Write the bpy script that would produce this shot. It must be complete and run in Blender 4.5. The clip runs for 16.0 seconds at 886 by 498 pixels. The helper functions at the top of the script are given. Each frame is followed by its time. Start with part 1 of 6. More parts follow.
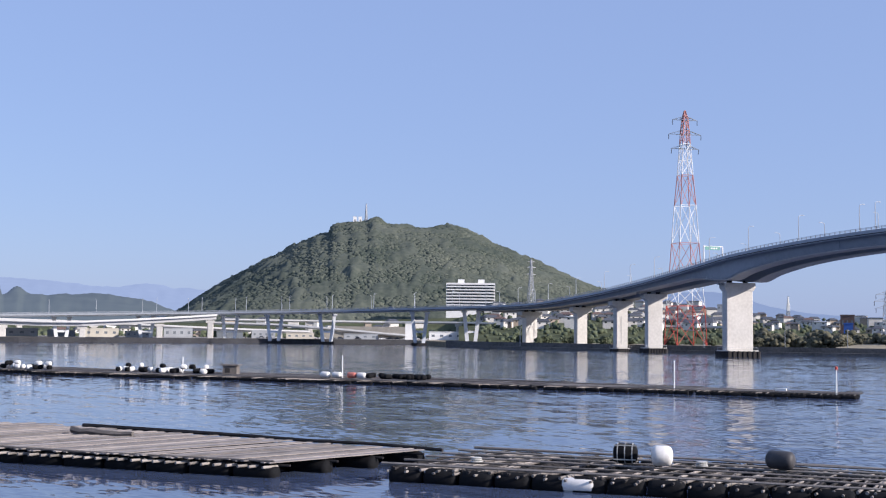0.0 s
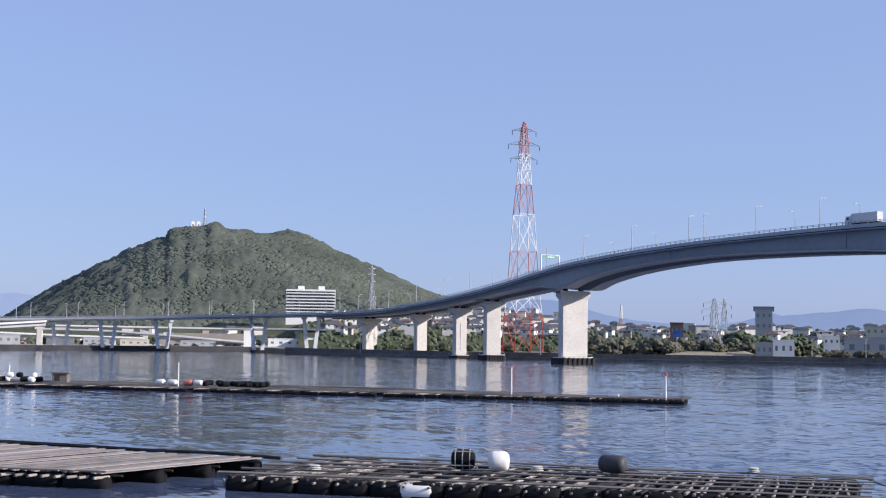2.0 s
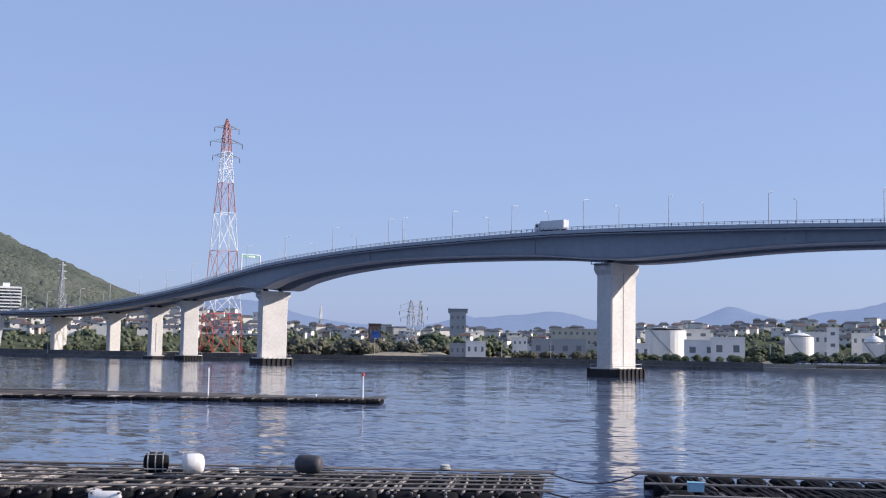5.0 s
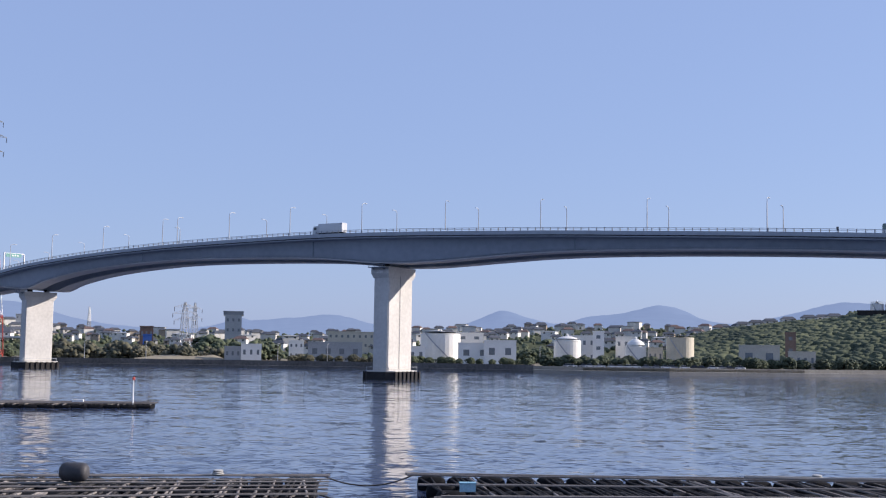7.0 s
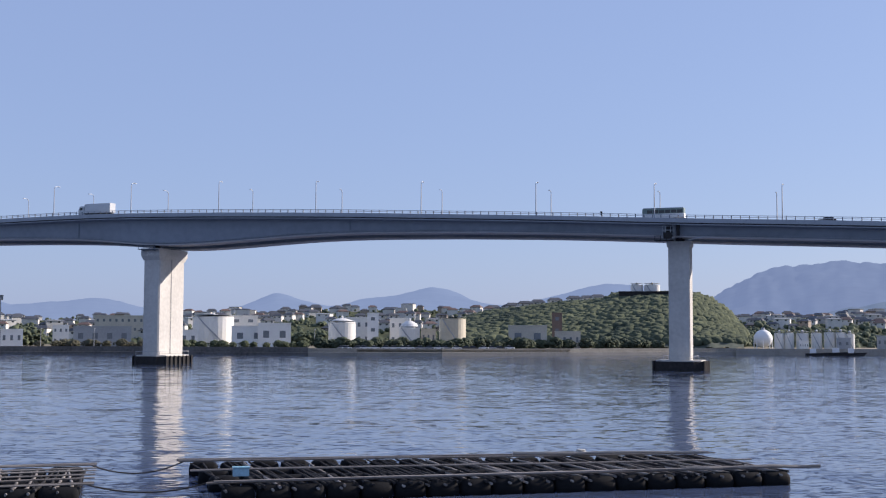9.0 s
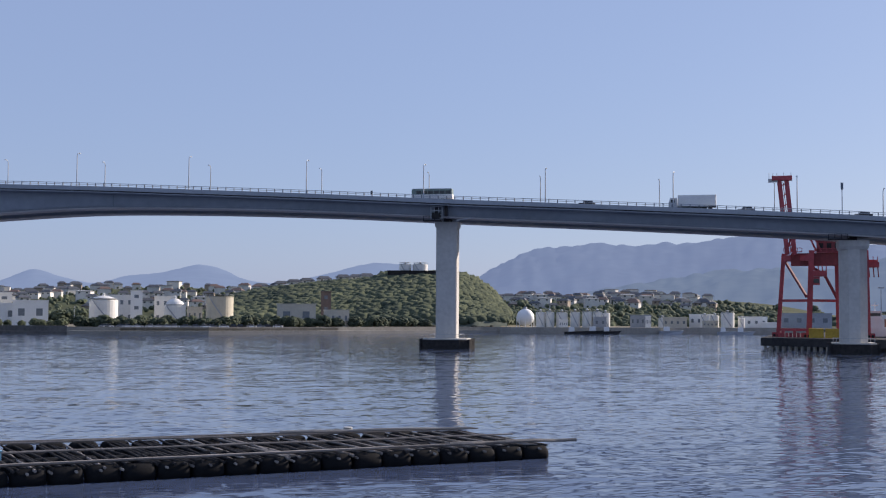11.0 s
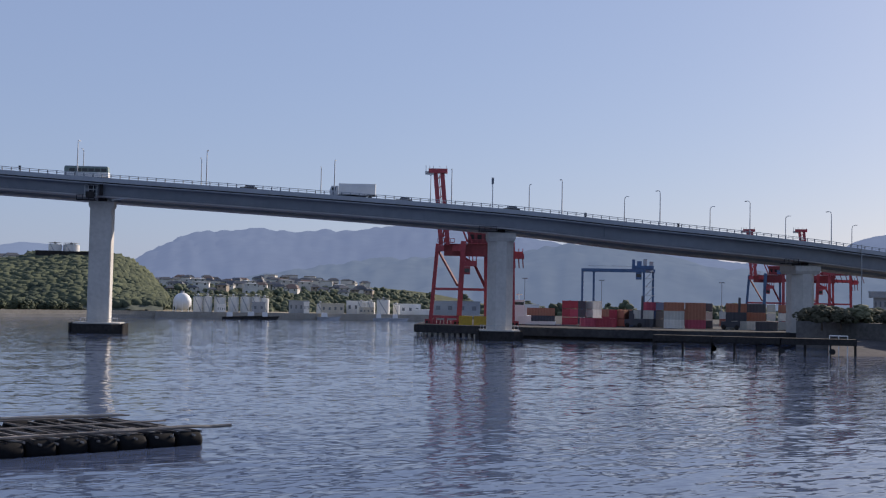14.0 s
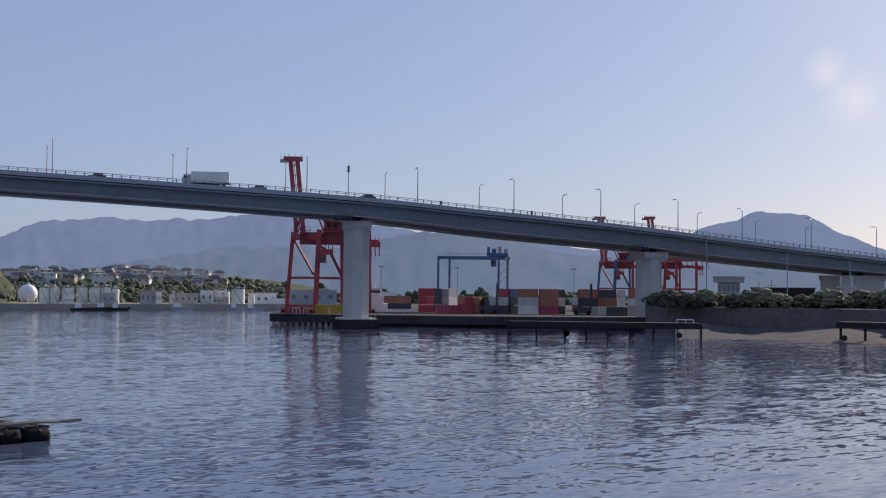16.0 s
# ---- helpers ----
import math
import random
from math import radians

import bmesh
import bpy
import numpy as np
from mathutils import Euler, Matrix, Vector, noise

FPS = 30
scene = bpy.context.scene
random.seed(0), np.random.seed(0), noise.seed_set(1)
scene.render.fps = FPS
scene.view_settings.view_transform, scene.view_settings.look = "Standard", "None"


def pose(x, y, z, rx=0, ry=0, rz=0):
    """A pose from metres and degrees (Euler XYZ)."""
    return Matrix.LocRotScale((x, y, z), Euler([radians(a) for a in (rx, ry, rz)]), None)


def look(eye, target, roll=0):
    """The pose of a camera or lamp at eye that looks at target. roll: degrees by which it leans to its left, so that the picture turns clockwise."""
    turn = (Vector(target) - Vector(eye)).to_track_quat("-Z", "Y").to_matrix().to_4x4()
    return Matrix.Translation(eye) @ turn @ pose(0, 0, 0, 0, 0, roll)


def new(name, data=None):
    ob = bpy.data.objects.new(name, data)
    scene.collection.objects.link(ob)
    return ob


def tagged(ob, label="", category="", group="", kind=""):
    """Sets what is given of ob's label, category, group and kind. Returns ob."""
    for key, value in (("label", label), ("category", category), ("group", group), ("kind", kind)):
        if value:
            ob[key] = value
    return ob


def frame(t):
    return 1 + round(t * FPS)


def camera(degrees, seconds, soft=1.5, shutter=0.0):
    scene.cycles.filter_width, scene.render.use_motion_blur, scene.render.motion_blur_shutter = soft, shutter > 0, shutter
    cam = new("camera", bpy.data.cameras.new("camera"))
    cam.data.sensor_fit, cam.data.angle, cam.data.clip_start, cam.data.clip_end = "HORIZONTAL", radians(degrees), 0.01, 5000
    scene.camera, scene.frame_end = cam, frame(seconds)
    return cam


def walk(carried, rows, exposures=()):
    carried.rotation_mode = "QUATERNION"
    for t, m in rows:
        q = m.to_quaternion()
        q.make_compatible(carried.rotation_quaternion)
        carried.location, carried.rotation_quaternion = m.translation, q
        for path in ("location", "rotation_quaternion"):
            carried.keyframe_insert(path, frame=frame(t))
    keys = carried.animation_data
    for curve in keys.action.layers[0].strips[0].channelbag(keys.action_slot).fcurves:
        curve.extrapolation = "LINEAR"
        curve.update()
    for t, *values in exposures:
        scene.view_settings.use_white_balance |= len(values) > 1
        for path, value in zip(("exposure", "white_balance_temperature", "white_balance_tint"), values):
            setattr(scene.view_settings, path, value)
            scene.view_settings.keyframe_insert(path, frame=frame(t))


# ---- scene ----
LENS = 40.20
EYE_Z = 9.2
# seconds, heading, tilt, lean in degrees
TURNS = [
    (0.0, 15.22, 3.84, 0.61), (0.5, 17.23, 3.88, 0.38), (1.0, 18.87, 4.10, 0.41), (1.5, 20.68, 4.17, 0.55),
    (2.0, 22.75, 4.25, 0.67), (2.5, 24.06, 4.29, 0.76), (3.0, 25.78, 4.41, 0.83), (3.5, 27.63, 4.63, 0.94),
    (4.0, 29.98, 4.67, 0.95), (4.5, 33.95, 4.53, 0.94), (5.0, 36.86, 4.46, 0.85), (5.2, 38.38, 4.41, 0.95),
    (7.3, 49.14, 4.61, 0.70), (7.5, 50.49, 4.45, 0.62), (8.0, 53.20, 4.18, 0.37), (8.5, 55.39, 4.04, 0.22),
    (9.0, 58.02, 4.01, 0.22), (9.2, 59.35, 3.90, 0.38), (11.3, 71.18, 2.93, 0.52), (11.5, 72.89, 2.88, 0.69),
    (12.0, 76.16, 3.04, 0.67), (12.5, 78.79, 2.94, 0.80), (13.0, 80.95, 2.66, 1.14), (13.5, 83.21, 2.56, 1.23),
    (14.0, 84.90, 2.57, 1.14), (14.5, 86.66, 2.42, 0.89), (15.0, 88.56, 2.41, 0.83), (15.5, 90.23, 2.25, 0.65),
    (16.0, 91.71, 2.11, 0.53),
]

EXPOSURE = [(0, 0.5, 6280, 16), (5, 0.5, 6380, 16), (9, 0.44, 6550, 16), (12.5, 0.27, 6880, 15), (16, 0.14, 6900, 15)]

cam = camera(LENS, 16.0, soft=1.2)


def turned(head, tilt, lean):
    a, b = radians(head), radians(tilt)
    way = Vector((math.sin(a) * math.cos(b), math.cos(a) * math.cos(b), math.sin(b)))
    eye = Vector((0, 0, EYE_Z))
    return look(eye, eye + 100 * way, lean)


walk(cam, [(t, turned(a, b, c)) for t, a, b, c in TURNS], EXPOSURE)

# ---- sky and sun ----
SUN_HEAD, SUN_UP = 128.0, 23.0
world = bpy.data.worlds.new("world")
scene.world = world
world.use_nodes = True
wn, wl = world.node_tree.nodes, world.node_tree.links
sky = wn.new("ShaderNodeTexSky")
sky.sky_type = "NISHITA"
sky.sun_disc = False
sky.sun_elevation, sky.sun_rotation = radians(SUN_UP), radians(SUN_HEAD)
sky.altitude, sky.air_density, sky.dust_density, sky.ozone_density = 0, 1.0, 0.8, 3.0
haze = wn.new("ShaderNodeMix")
haze.data_type = "RGBA"
haze.inputs[0].default_value = 0.7
wl.new(sky.outputs[0], haze.inputs[6])
haze.inputs[7].default_value = (2.15, 2.95, 5.0, 1)
# one small fair-weather cloud low in the east
coord = wn.new("ShaderNodeTexCoord")
def cloud_puff(head, up_deg, wide):
    a, b = radians(head), radians(up_deg)
    near = wn.new("ShaderNodeVectorMath")
    near.operation = "DISTANCE"
    near.inputs[1].default_value = (math.sin(a) * math.cos(b), math.cos(a) * math.cos(b), math.sin(b))
    wl.new(coord.outputs["Generated"], near.inputs[0])
    fade = wn.new("ShaderNodeMapRange")
    fade.inputs["From Min"].default_value, fade.inputs["From Max"].default_value = 0.0, radians(wide)
    fade.inputs["To Min"].default_value, fade.inputs["To Max"].default_value = 0.75, -0.25
    wl.new(near.outputs["Value"], fade.inputs["Value"])
    return fade.outputs[0]


both = wn.new("ShaderNodeMath")
both.operation = "MAXIMUM"
wl.new(cloud_puff(109.4, 10.2, 1.6), both.inputs[0])
wl.new(cloud_puff(110.6, 8.8, 2.2), both.inputs[1])
fluff = wn.new("ShaderNodeTexNoise")
fluff.inputs["Scale"].default_value, fluff.inputs["Detail"].default_value = 45.0, 6.0
wl.new(coord.outputs["Generated"], fluff.inputs["Vector"])
dens = wn.new("ShaderNodeMath")
dens.operation = "MULTIPLY"
dens.use_clamp = True
wl.new(both.outputs[0], dens.inputs[0])
wl.new(fluff.outputs[0], dens.inputs[1])
cloud = wn.new("ShaderNodeMix")
cloud.data_type = "RGBA"
wl.new(dens.outputs[0], cloud.inputs[0])
wl.new(haze.outputs[2], cloud.inputs[6])
cloud.inputs[7].default_value = (7.6, 7.4, 7.6, 1)
wl.new(cloud.outputs[2], wn["Background"].inputs[0])
wn["Background"].inputs[1].default_value = 0.11

sun = new("sun", bpy.data.lights.new("sun", "SUN"))
sun.data.energy, sun.data.angle, sun.data.color = 5.0, radians(0.55), (1.0, 0.92, 0.82)
_a, _b = radians(SUN_HEAD), radians(SUN_UP)
sun.matrix_world = look((math.sin(_a) * math.cos(_b) * 500, math.cos(_a) * math.cos(_b) * 500, math.sin(_b) * 500), (0, 0, 0))


# ---- materials ----
def mat(name, col, rough=0.8, metal=0.0, var=0.25, scale=1.0, fine=8.0, bump=0.0, bump_scale=None, rand=0.0, col2=None, island=0.0, spec=0.5, leafy=False):
    """A procedural surface: base colour varied by a coarse and a fine noise, relief by a third."""
    m = bpy.data.materials.new(name)
    m.use_nodes = True
    n, l = m.node_tree.nodes, m.node_tree.links
    b = n["Principled BSDF"]
    b.inputs["Roughness"].default_value, b.inputs["Metallic"].default_value = rough, metal
    b.inputs["Specular IOR Level"].default_value = spec
    geo = n.new("ShaderNodeNewGeometry")
    n1, n2 = n.new("ShaderNodeTexNoise"), n.new("ShaderNodeTexNoise")
    n1.inputs["Scale"].default_value, n2.inputs["Scale"].default_value = scale, scale * fine
    n1.inputs["Detail"].default_value, n2.inputs["Detail"].default_value = 4, 3
    for k in (n1, n2):
        l.new(geo.outputs["Position"], k.inputs["Vector"])
    add = n.new("ShaderNodeMath")
    add.operation = "ADD"
    l.new(n1.outputs[0], add.inputs[0])
    l.new(n2.outputs[0], add.inputs[1])
    last = add.outputs[0]
    for amount, node, out in ((rand, "ShaderNodeObjectInfo", "Random"), (island, "ShaderNodeNewGeometry", "Random Per Island")):
        if amount:
            o = n.new(node)
            k = n.new("ShaderNodeMath")
            k.operation = "MULTIPLY_ADD"
            k.inputs[1].default_value = amount
            l.new(o.outputs[out], k.inputs[0])
            l.new(last, k.inputs[2])
            j = n.new("ShaderNodeMath")
            j.operation = "SUBTRACT"
            j.inputs[1].default_value = amount / 2
            l.new(k.outputs[0], j.inputs[0])
            last = j.outputs[0]
    ramp = n.new("ShaderNodeValToRGB")
    half = n.new("ShaderNodeMath")
    half.operation = "MULTIPLY"
    half.inputs[1].default_value = 0.5
    l.new(last, half.inputs[0])
    l.new(half.outputs[0], ramp.inputs[0])
    lo = [c * (1 - var) for c in col]
    hi = list(col2) if col2 else [min(1, c * (1 + var)) for c in col]
    ramp.color_ramp.elements[0].position, ramp.color_ramp.elements[1].position = 0.3, 0.7
    ramp.color_ramp.elements[0].color, ramp.color_ramp.elements[1].color = (*lo, 1), (*hi, 1)
    l.new(ramp.outputs[0], b.inputs["Base Color"])
    if bump:
        n3 = n.new("ShaderNodeTexNoise")
        n3.inputs["Scale"].default_value = bump_scale or scale * 3
        n3.inputs["Detail"].default_value = 4
        l.new(geo.outputs["Position"], n3.inputs["Vector"])
        bp = n.new("ShaderNodeBump")
        bp.inputs["Strength"].default_value = 1.0
        bp.inputs["Distance"].default_value = bump
        l.new(n3.outputs[0], bp.inputs["Height"])
        l.new(bp.outputs[0], b.inputs["Normal"])
    if leafy:
        # loose leaves turn to the sky more than the outline of their clump does
        lift = n.new("ShaderNodeVectorMath")
        lift.operation = "ADD"
        lift.inputs[1].default_value = (0, 0, 1.1)
        l.new(geo.outputs["Normal"], lift.inputs[0])
        unit = n.new("ShaderNodeVectorMath")
        unit.operation = "NORMALIZE"
        l.new(lift.outputs[0], unit.inputs[0])
        l.new(unit.outputs[0], b.inputs["Normal"])
    return m


def water_material():
    """Sea water whose facets lean by wavelets of four sizes."""
    m = bpy.data.materials.new("sea_water")
    m.use_nodes = True
    n, l = m.node_tree.nodes, m.node_tree.links
    b = n["Principled BSDF"]
    b.inputs["Base Color"].default_value = (0.06, 0.083, 0.145, 1)
    b.inputs["Roughness"].default_value = 0.06
    b.inputs["IOR"].default_value = 1.33
    geo = n.new("ShaderNodeNewGeometry")
    lean = None
    for size, amount in ((20.0, 0.022), (6.0, 0.05), (1.7, 0.115), (0.5, 0.16)):
        t = n.new("ShaderNodeTexNoise")
        t.inputs["Scale"].default_value, t.inputs["Detail"].default_value = 1.0 / size, 1.5
        crest = n.new("ShaderNodeMapping")
        crest.vector_type = "TEXTURE"
        crest.inputs["Rotation"].default_value = (0, 0, radians(-55))
        crest.inputs["Scale"].default_value = (2.4, 1, 1)
        l.new(geo.outputs["Position"], crest.inputs["Vector"])
        l.new(crest.outputs[0], t.inputs["Vector"])
        k = n.new("ShaderNodeVectorMath")
        k.operation = "MULTIPLY_ADD"
        k.inputs[1].default_value = (amount, amount, 0)
        k.inputs[2].default_value = (-0.5 * amount, -0.5 * amount, 0)
        l.new(t.outputs["Color"], k.inputs[0])
        if lean is None:
            lean = k.outputs[0]
        else:
            j = n.new("ShaderNodeVectorMath")
            j.operation = "ADD"
            l.new(lean, j.inputs[0])
            l.new(k.outputs[0], j.inputs[1])
            lean = j.outputs[0]
    # the west lies in the lee of the rafts, the east is open to the breeze
    axes = n.new("ShaderNodeSeparateXYZ")
    l.new(geo.outputs["Position"], axes.inputs[0])
    lee = n.new("ShaderNodeMapRange")
    lee.inputs["From Min"].default_value, lee.inputs["From Max"].default_value = -20, 90
    lee.inputs["To Min"].default_value, lee.inputs["To Max"].default_value = 0.62, 1.2
    l.new(axes.outputs[0], lee.inputs["Value"])
    rise = n.new("ShaderNodeVectorMath")
    rise.operation = "SCALE"
    l.new(lean, rise.inputs[0])
    l.new(lee.outputs[0], rise.inputs["Scale"])
    up_ = n.new("ShaderNodeVectorMath")
    up_.operation = "ADD"
    up_.inputs[1].default_value = (0, 0, 1)
    l.new(rise.outputs[0], up_.inputs[0])
    unit = n.new("ShaderNodeVectorMath")
    unit.operation = "NORMALIZE"
    l.new(up_.outputs[0], unit.inputs[0])
    l.new(unit.outputs[0], b.inputs["Normal"])
    return m


def backdrop_material(name, col, haze_glow):
    """Far hills seen through kilometres of air, whose haze is put in as emission."""
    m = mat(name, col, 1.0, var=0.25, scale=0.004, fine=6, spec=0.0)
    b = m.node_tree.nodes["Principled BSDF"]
    b.inputs["Emission Color"].default_value = (*haze_glow, 1)
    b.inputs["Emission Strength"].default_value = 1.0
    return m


WATER = water_material()
CONCRETE = mat("pier_concrete", (0.5, 0.485, 0.455), 0.85, var=0.16, scale=0.12, fine=9, bump=0.02, bump_scale=2)
STEEL = mat("girder_paint", (0.22, 0.25, 0.29), 0.5, var=0.14, scale=0.06, fine=9)
SLAB = mat("deck_edge", (0.34, 0.37, 0.4), 0.7, var=0.15, scale=0.3, fine=9)
ASPHALT = mat("asphalt", (0.05, 0.05, 0.052), 0.9, var=0.2, scale=0.5)
GALV = mat("galvanised_steel", (0.35, 0.37, 0.4), 0.5, metal=0.4, var=0.15)
GIRDER_DARK = mat("girder_seam", (0.13, 0.155, 0.19), 0.6, var=0.1)
RAIL = mat("rail_paint", (0.4, 0.43, 0.46), 0.5, var=0.1)
TIMBER = mat("weathered_timber", (0.19, 0.17, 0.155), 0.9, var=0.45, scale=0.8, fine=12, rand=0.9, bump=0.02, bump_scale=9)
BAMBOO = mat("grey_bamboo", (0.22, 0.2, 0.18), 0.85, var=0.4, scale=0.8, fine=12, rand=0.8, bump=0.01, bump_scale=12)
TAR = mat("wet_dark_timber", (0.036, 0.034, 0.034), 0.85, var=0.5, scale=1.2, fine=9, bump=0.03, bump_scale=6, spec=0.1)
STONE = mat("seawall_concrete", (0.13, 0.125, 0.12), 0.95, var=0.4, scale=0.1, fine=10, spec=0.1)
DARK_STONE = mat("dark_quay_stone", (0.055, 0.056, 0.06), 0.95, var=0.4, scale=0.1, fine=10, spec=0.1)
APRON = mat("pale_apron", (0.3, 0.28, 0.25), 0.95, var=0.25, scale=0.05, fine=12, spec=0.1)
SOIL = mat("dry_ground", (0.26, 0.23, 0.17), 1.0, var=0.3, scale=0.02, fine=20, spec=0.1)
# greens greyed and blued: the haze over the hills is in the colour
HAZED_FOREST = mat("forest", (0.09, 0.12, 0.098), 1.0, var=0.45, scale=0.012, fine=14, island=0.4, col2=(0.14, 0.152, 0.12), spec=0.05, leafy=True)
WHITE = mat("white_paint", (0.76, 0.76, 0.74), 0.6, var=0.08, scale=0.3)
RED = mat("red_paint", (0.5, 0.075, 0.05), 0.5, var=0.2, scale=0.3)
WOODS = mat("broadleaf", (0.085, 0.115, 0.07), 0.9, var=0.5, scale=0.05, fine=14, island=0.5, col2=(0.125, 0.145, 0.085), spec=0.2, leafy=True)
SCRUB_LEAF = mat("scrub_leaf", (0.115, 0.12, 0.08), 0.95, var=0.45, scale=0.04, fine=14, island=0.5, col2=(0.16, 0.15, 0.105), spec=0.1, leafy=True)
DARK_LEAF = mat("dark_leaf", (0.06, 0.08, 0.055), 0.9, var=0.4, scale=0.1, fine=10, island=0.8, col2=(0.1, 0.118, 0.07), spec=0.2, leafy=True)
HILL_WOODS = mat("hill_broadleaf", (0.062, 0.088, 0.07), 0.95, var=0.45, scale=0.022, fine=12, island=0.3, col2=(0.15, 0.165, 0.095), spec=0.1, leafy=True)
PLANKS = mat("bleached_planks", (0.24, 0.215, 0.2), 0.9, var=0.4, scale=0.8, fine=12, rand=0.7, bump=0.02, bump_scale=9)
SCRUB = mat("scrub_slope", (0.075, 0.085, 0.045), 1.0, var=0.5, scale=0.03, fine=8, spec=0.1)
REVET = mat("pale_revetment", (0.3, 0.28, 0.24), 0.95, var=0.25, scale=0.15, fine=9)
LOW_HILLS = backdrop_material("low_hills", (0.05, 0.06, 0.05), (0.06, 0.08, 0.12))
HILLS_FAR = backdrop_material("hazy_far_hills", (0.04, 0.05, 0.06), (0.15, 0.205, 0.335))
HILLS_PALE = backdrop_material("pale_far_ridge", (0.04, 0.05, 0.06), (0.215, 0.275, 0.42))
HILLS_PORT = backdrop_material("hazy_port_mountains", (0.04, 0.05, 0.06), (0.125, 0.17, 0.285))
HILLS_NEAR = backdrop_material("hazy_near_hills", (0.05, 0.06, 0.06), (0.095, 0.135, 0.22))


# ---- building helpers ----
class M:
    """Vertices and faces of one mesh."""

    def __init__(self):
        self.v, self.f = [], []

    def add(self, v, f):
        k = len(self.v)
        self.v += [tuple(p) for p in v]
        self.f += [tuple(i + k for i in q) for q in f]
        return self

    def box(self, x, y, z, sx, sy, sz, rz=0.0, taper=1.0):
        """A box whose base centre is at x, y, z."""
        c, s = math.cos(radians(rz)), math.sin(radians(rz))
        v = []
        for h, k in ((0, 1.0), (sz, taper)):
            for a, b in ((-1, -1), (1, -1), (1, 1), (-1, 1)):
                p, q = a * sx / 2 * k, b * sy / 2 * k
                v.append((x + c * p - s * q, y + s * p + c * q, z + h))
        return self.add(v, [(3, 2, 1, 0), (4, 5, 6, 7), (0, 1, 5, 4), (1, 2, 6, 5), (2, 3, 7, 6), (3, 0, 4, 7)])

    def tube(self, p, q, r, r2=None, n=6, cap=True):
        p, q = Vector(p), Vector(q)
        d = (q - p).normalized()
        a = d.orthogonal().normalized()
        b = d.cross(a)
        r2 = r if r2 is None else r2
        v = []
        for c, k in ((p, r), (q, r2)):
            for i in range(n):
                w = 2 * math.pi * i / n
                v.append(c + (a * math.cos(w) + b * math.sin(w)) * k)
        f = [(i, (i + 1) % n, n + (i + 1) % n, n + i) for i in range(n)]
        if cap:
            f += [tuple(reversed(range(n))), tuple(range(n, 2 * n))]
        return self.add(v, f)

    def beam(self, p, q, w, h=None):
        p, q = Vector(p), Vector(q)
        d = (q - p).normalized()
        a = d.cross(Vector((0, 0, 1)))
        a = a.normalized() if a.length > 1e-4 else Vector((1, 0, 0))
        b = a.cross(d)
        h = h or w
        v = [c + a * (i * w / 2) + b * (j * h / 2) for c in (p, q) for i, j in ((-1, -1), (1, -1), (1, 1), (-1, 1))]
        return self.add(v, [(0, 1, 2, 3), (7, 6, 5, 4), (0, 4, 5, 1), (1, 5, 6, 2), (2, 6, 7, 3), (3, 7, 4, 0)])

    def lathe(self, x, y, z, prof, n=16):
        """Radii and heights turned round an upright axis."""
        v, f = [], []
        for r, h in prof:
            for i in range(n):
                w = 2 * math.pi * i / n
                v.append((x + r * math.cos(w), y + r * math.sin(w), z + h))
        for j in range(len(prof) - 1):
            for i in range(n):
                k = (i + 1) % n
                f.append((j * n + i, j * n + k, j * n + n + k, j * n + n + i))
        f += [tuple(reversed(range(n))), tuple(range((len(prof) - 1) * n, len(prof) * n))]
        return self.add(v, f)

    def grid(self, rows):
        k = len(rows[0])
        v = [p for r in rows for p in r]
        f = [(j * k + i, j * k + i + 1, j * k + k + i + 1, j * k + k + i) for j in range(len(rows) - 1) for i in range(k - 1)]
        return self.add(v, f)

    def prism(self, pts, z0, z1):
        n = len(pts)
        v = [(x, y, z0) for x, y in pts] + [(x, y, z1) for x, y in pts]
        f = [(i, (i + 1) % n, n + (i + 1) % n, n + i) for i in range(n)] + [tuple(reversed(range(n))), tuple(range(n, 2 * n))]
        return self.add(v, f)

    def mesh(self, name, smooth=False):
        d = bpy.data.meshes.new(name)
        d.from_pydata(self.v, [], self.f)
        bm = bmesh.new()
        bm.from_mesh(d)
        if len(bm.faces) < 60000:
            bmesh.ops.recalc_face_normals(bm, faces=bm.faces)
        bm.to_mesh(d)
        bm.free()
        if smooth:
            d.polygons.foreach_set("use_smooth", [True] * len(d.polygons))
        return d


def part(name, m, material, parent=None, label="", smooth=False, at=None):
    d = m if isinstance(m, bpy.types.Mesh) else m.mesh(name, smooth)
    if not d.materials:
        d.materials.append(material)
    ob = new(name, d)
    if parent:
        ob.parent = parent
    if at is not None:
        ob.matrix_basis = at
    return tagged(ob, label)


def thing(name, label, category, m=None, group="", kind=""):
    ob = new(name)
    ob.empty_display_size = 0.1
    if m is not None:
        ob.matrix_basis = m
    return tagged(ob, label, category, group, kind)


def setting(name, m, material, label, category="", smooth=False):
    return tagged(part(name, m, material, None, "", smooth), label, category or name.replace("_", " "), "", "structure")


def polar(head, d, z=0.0):
    a = radians(head)
    return Vector((math.sin(a) * d, math.cos(a) * d, z))


def up(el, d):
    """The height that stands el degrees above the eye's level at d metres."""
    return EYE_Z + d * math.tan(radians(el))


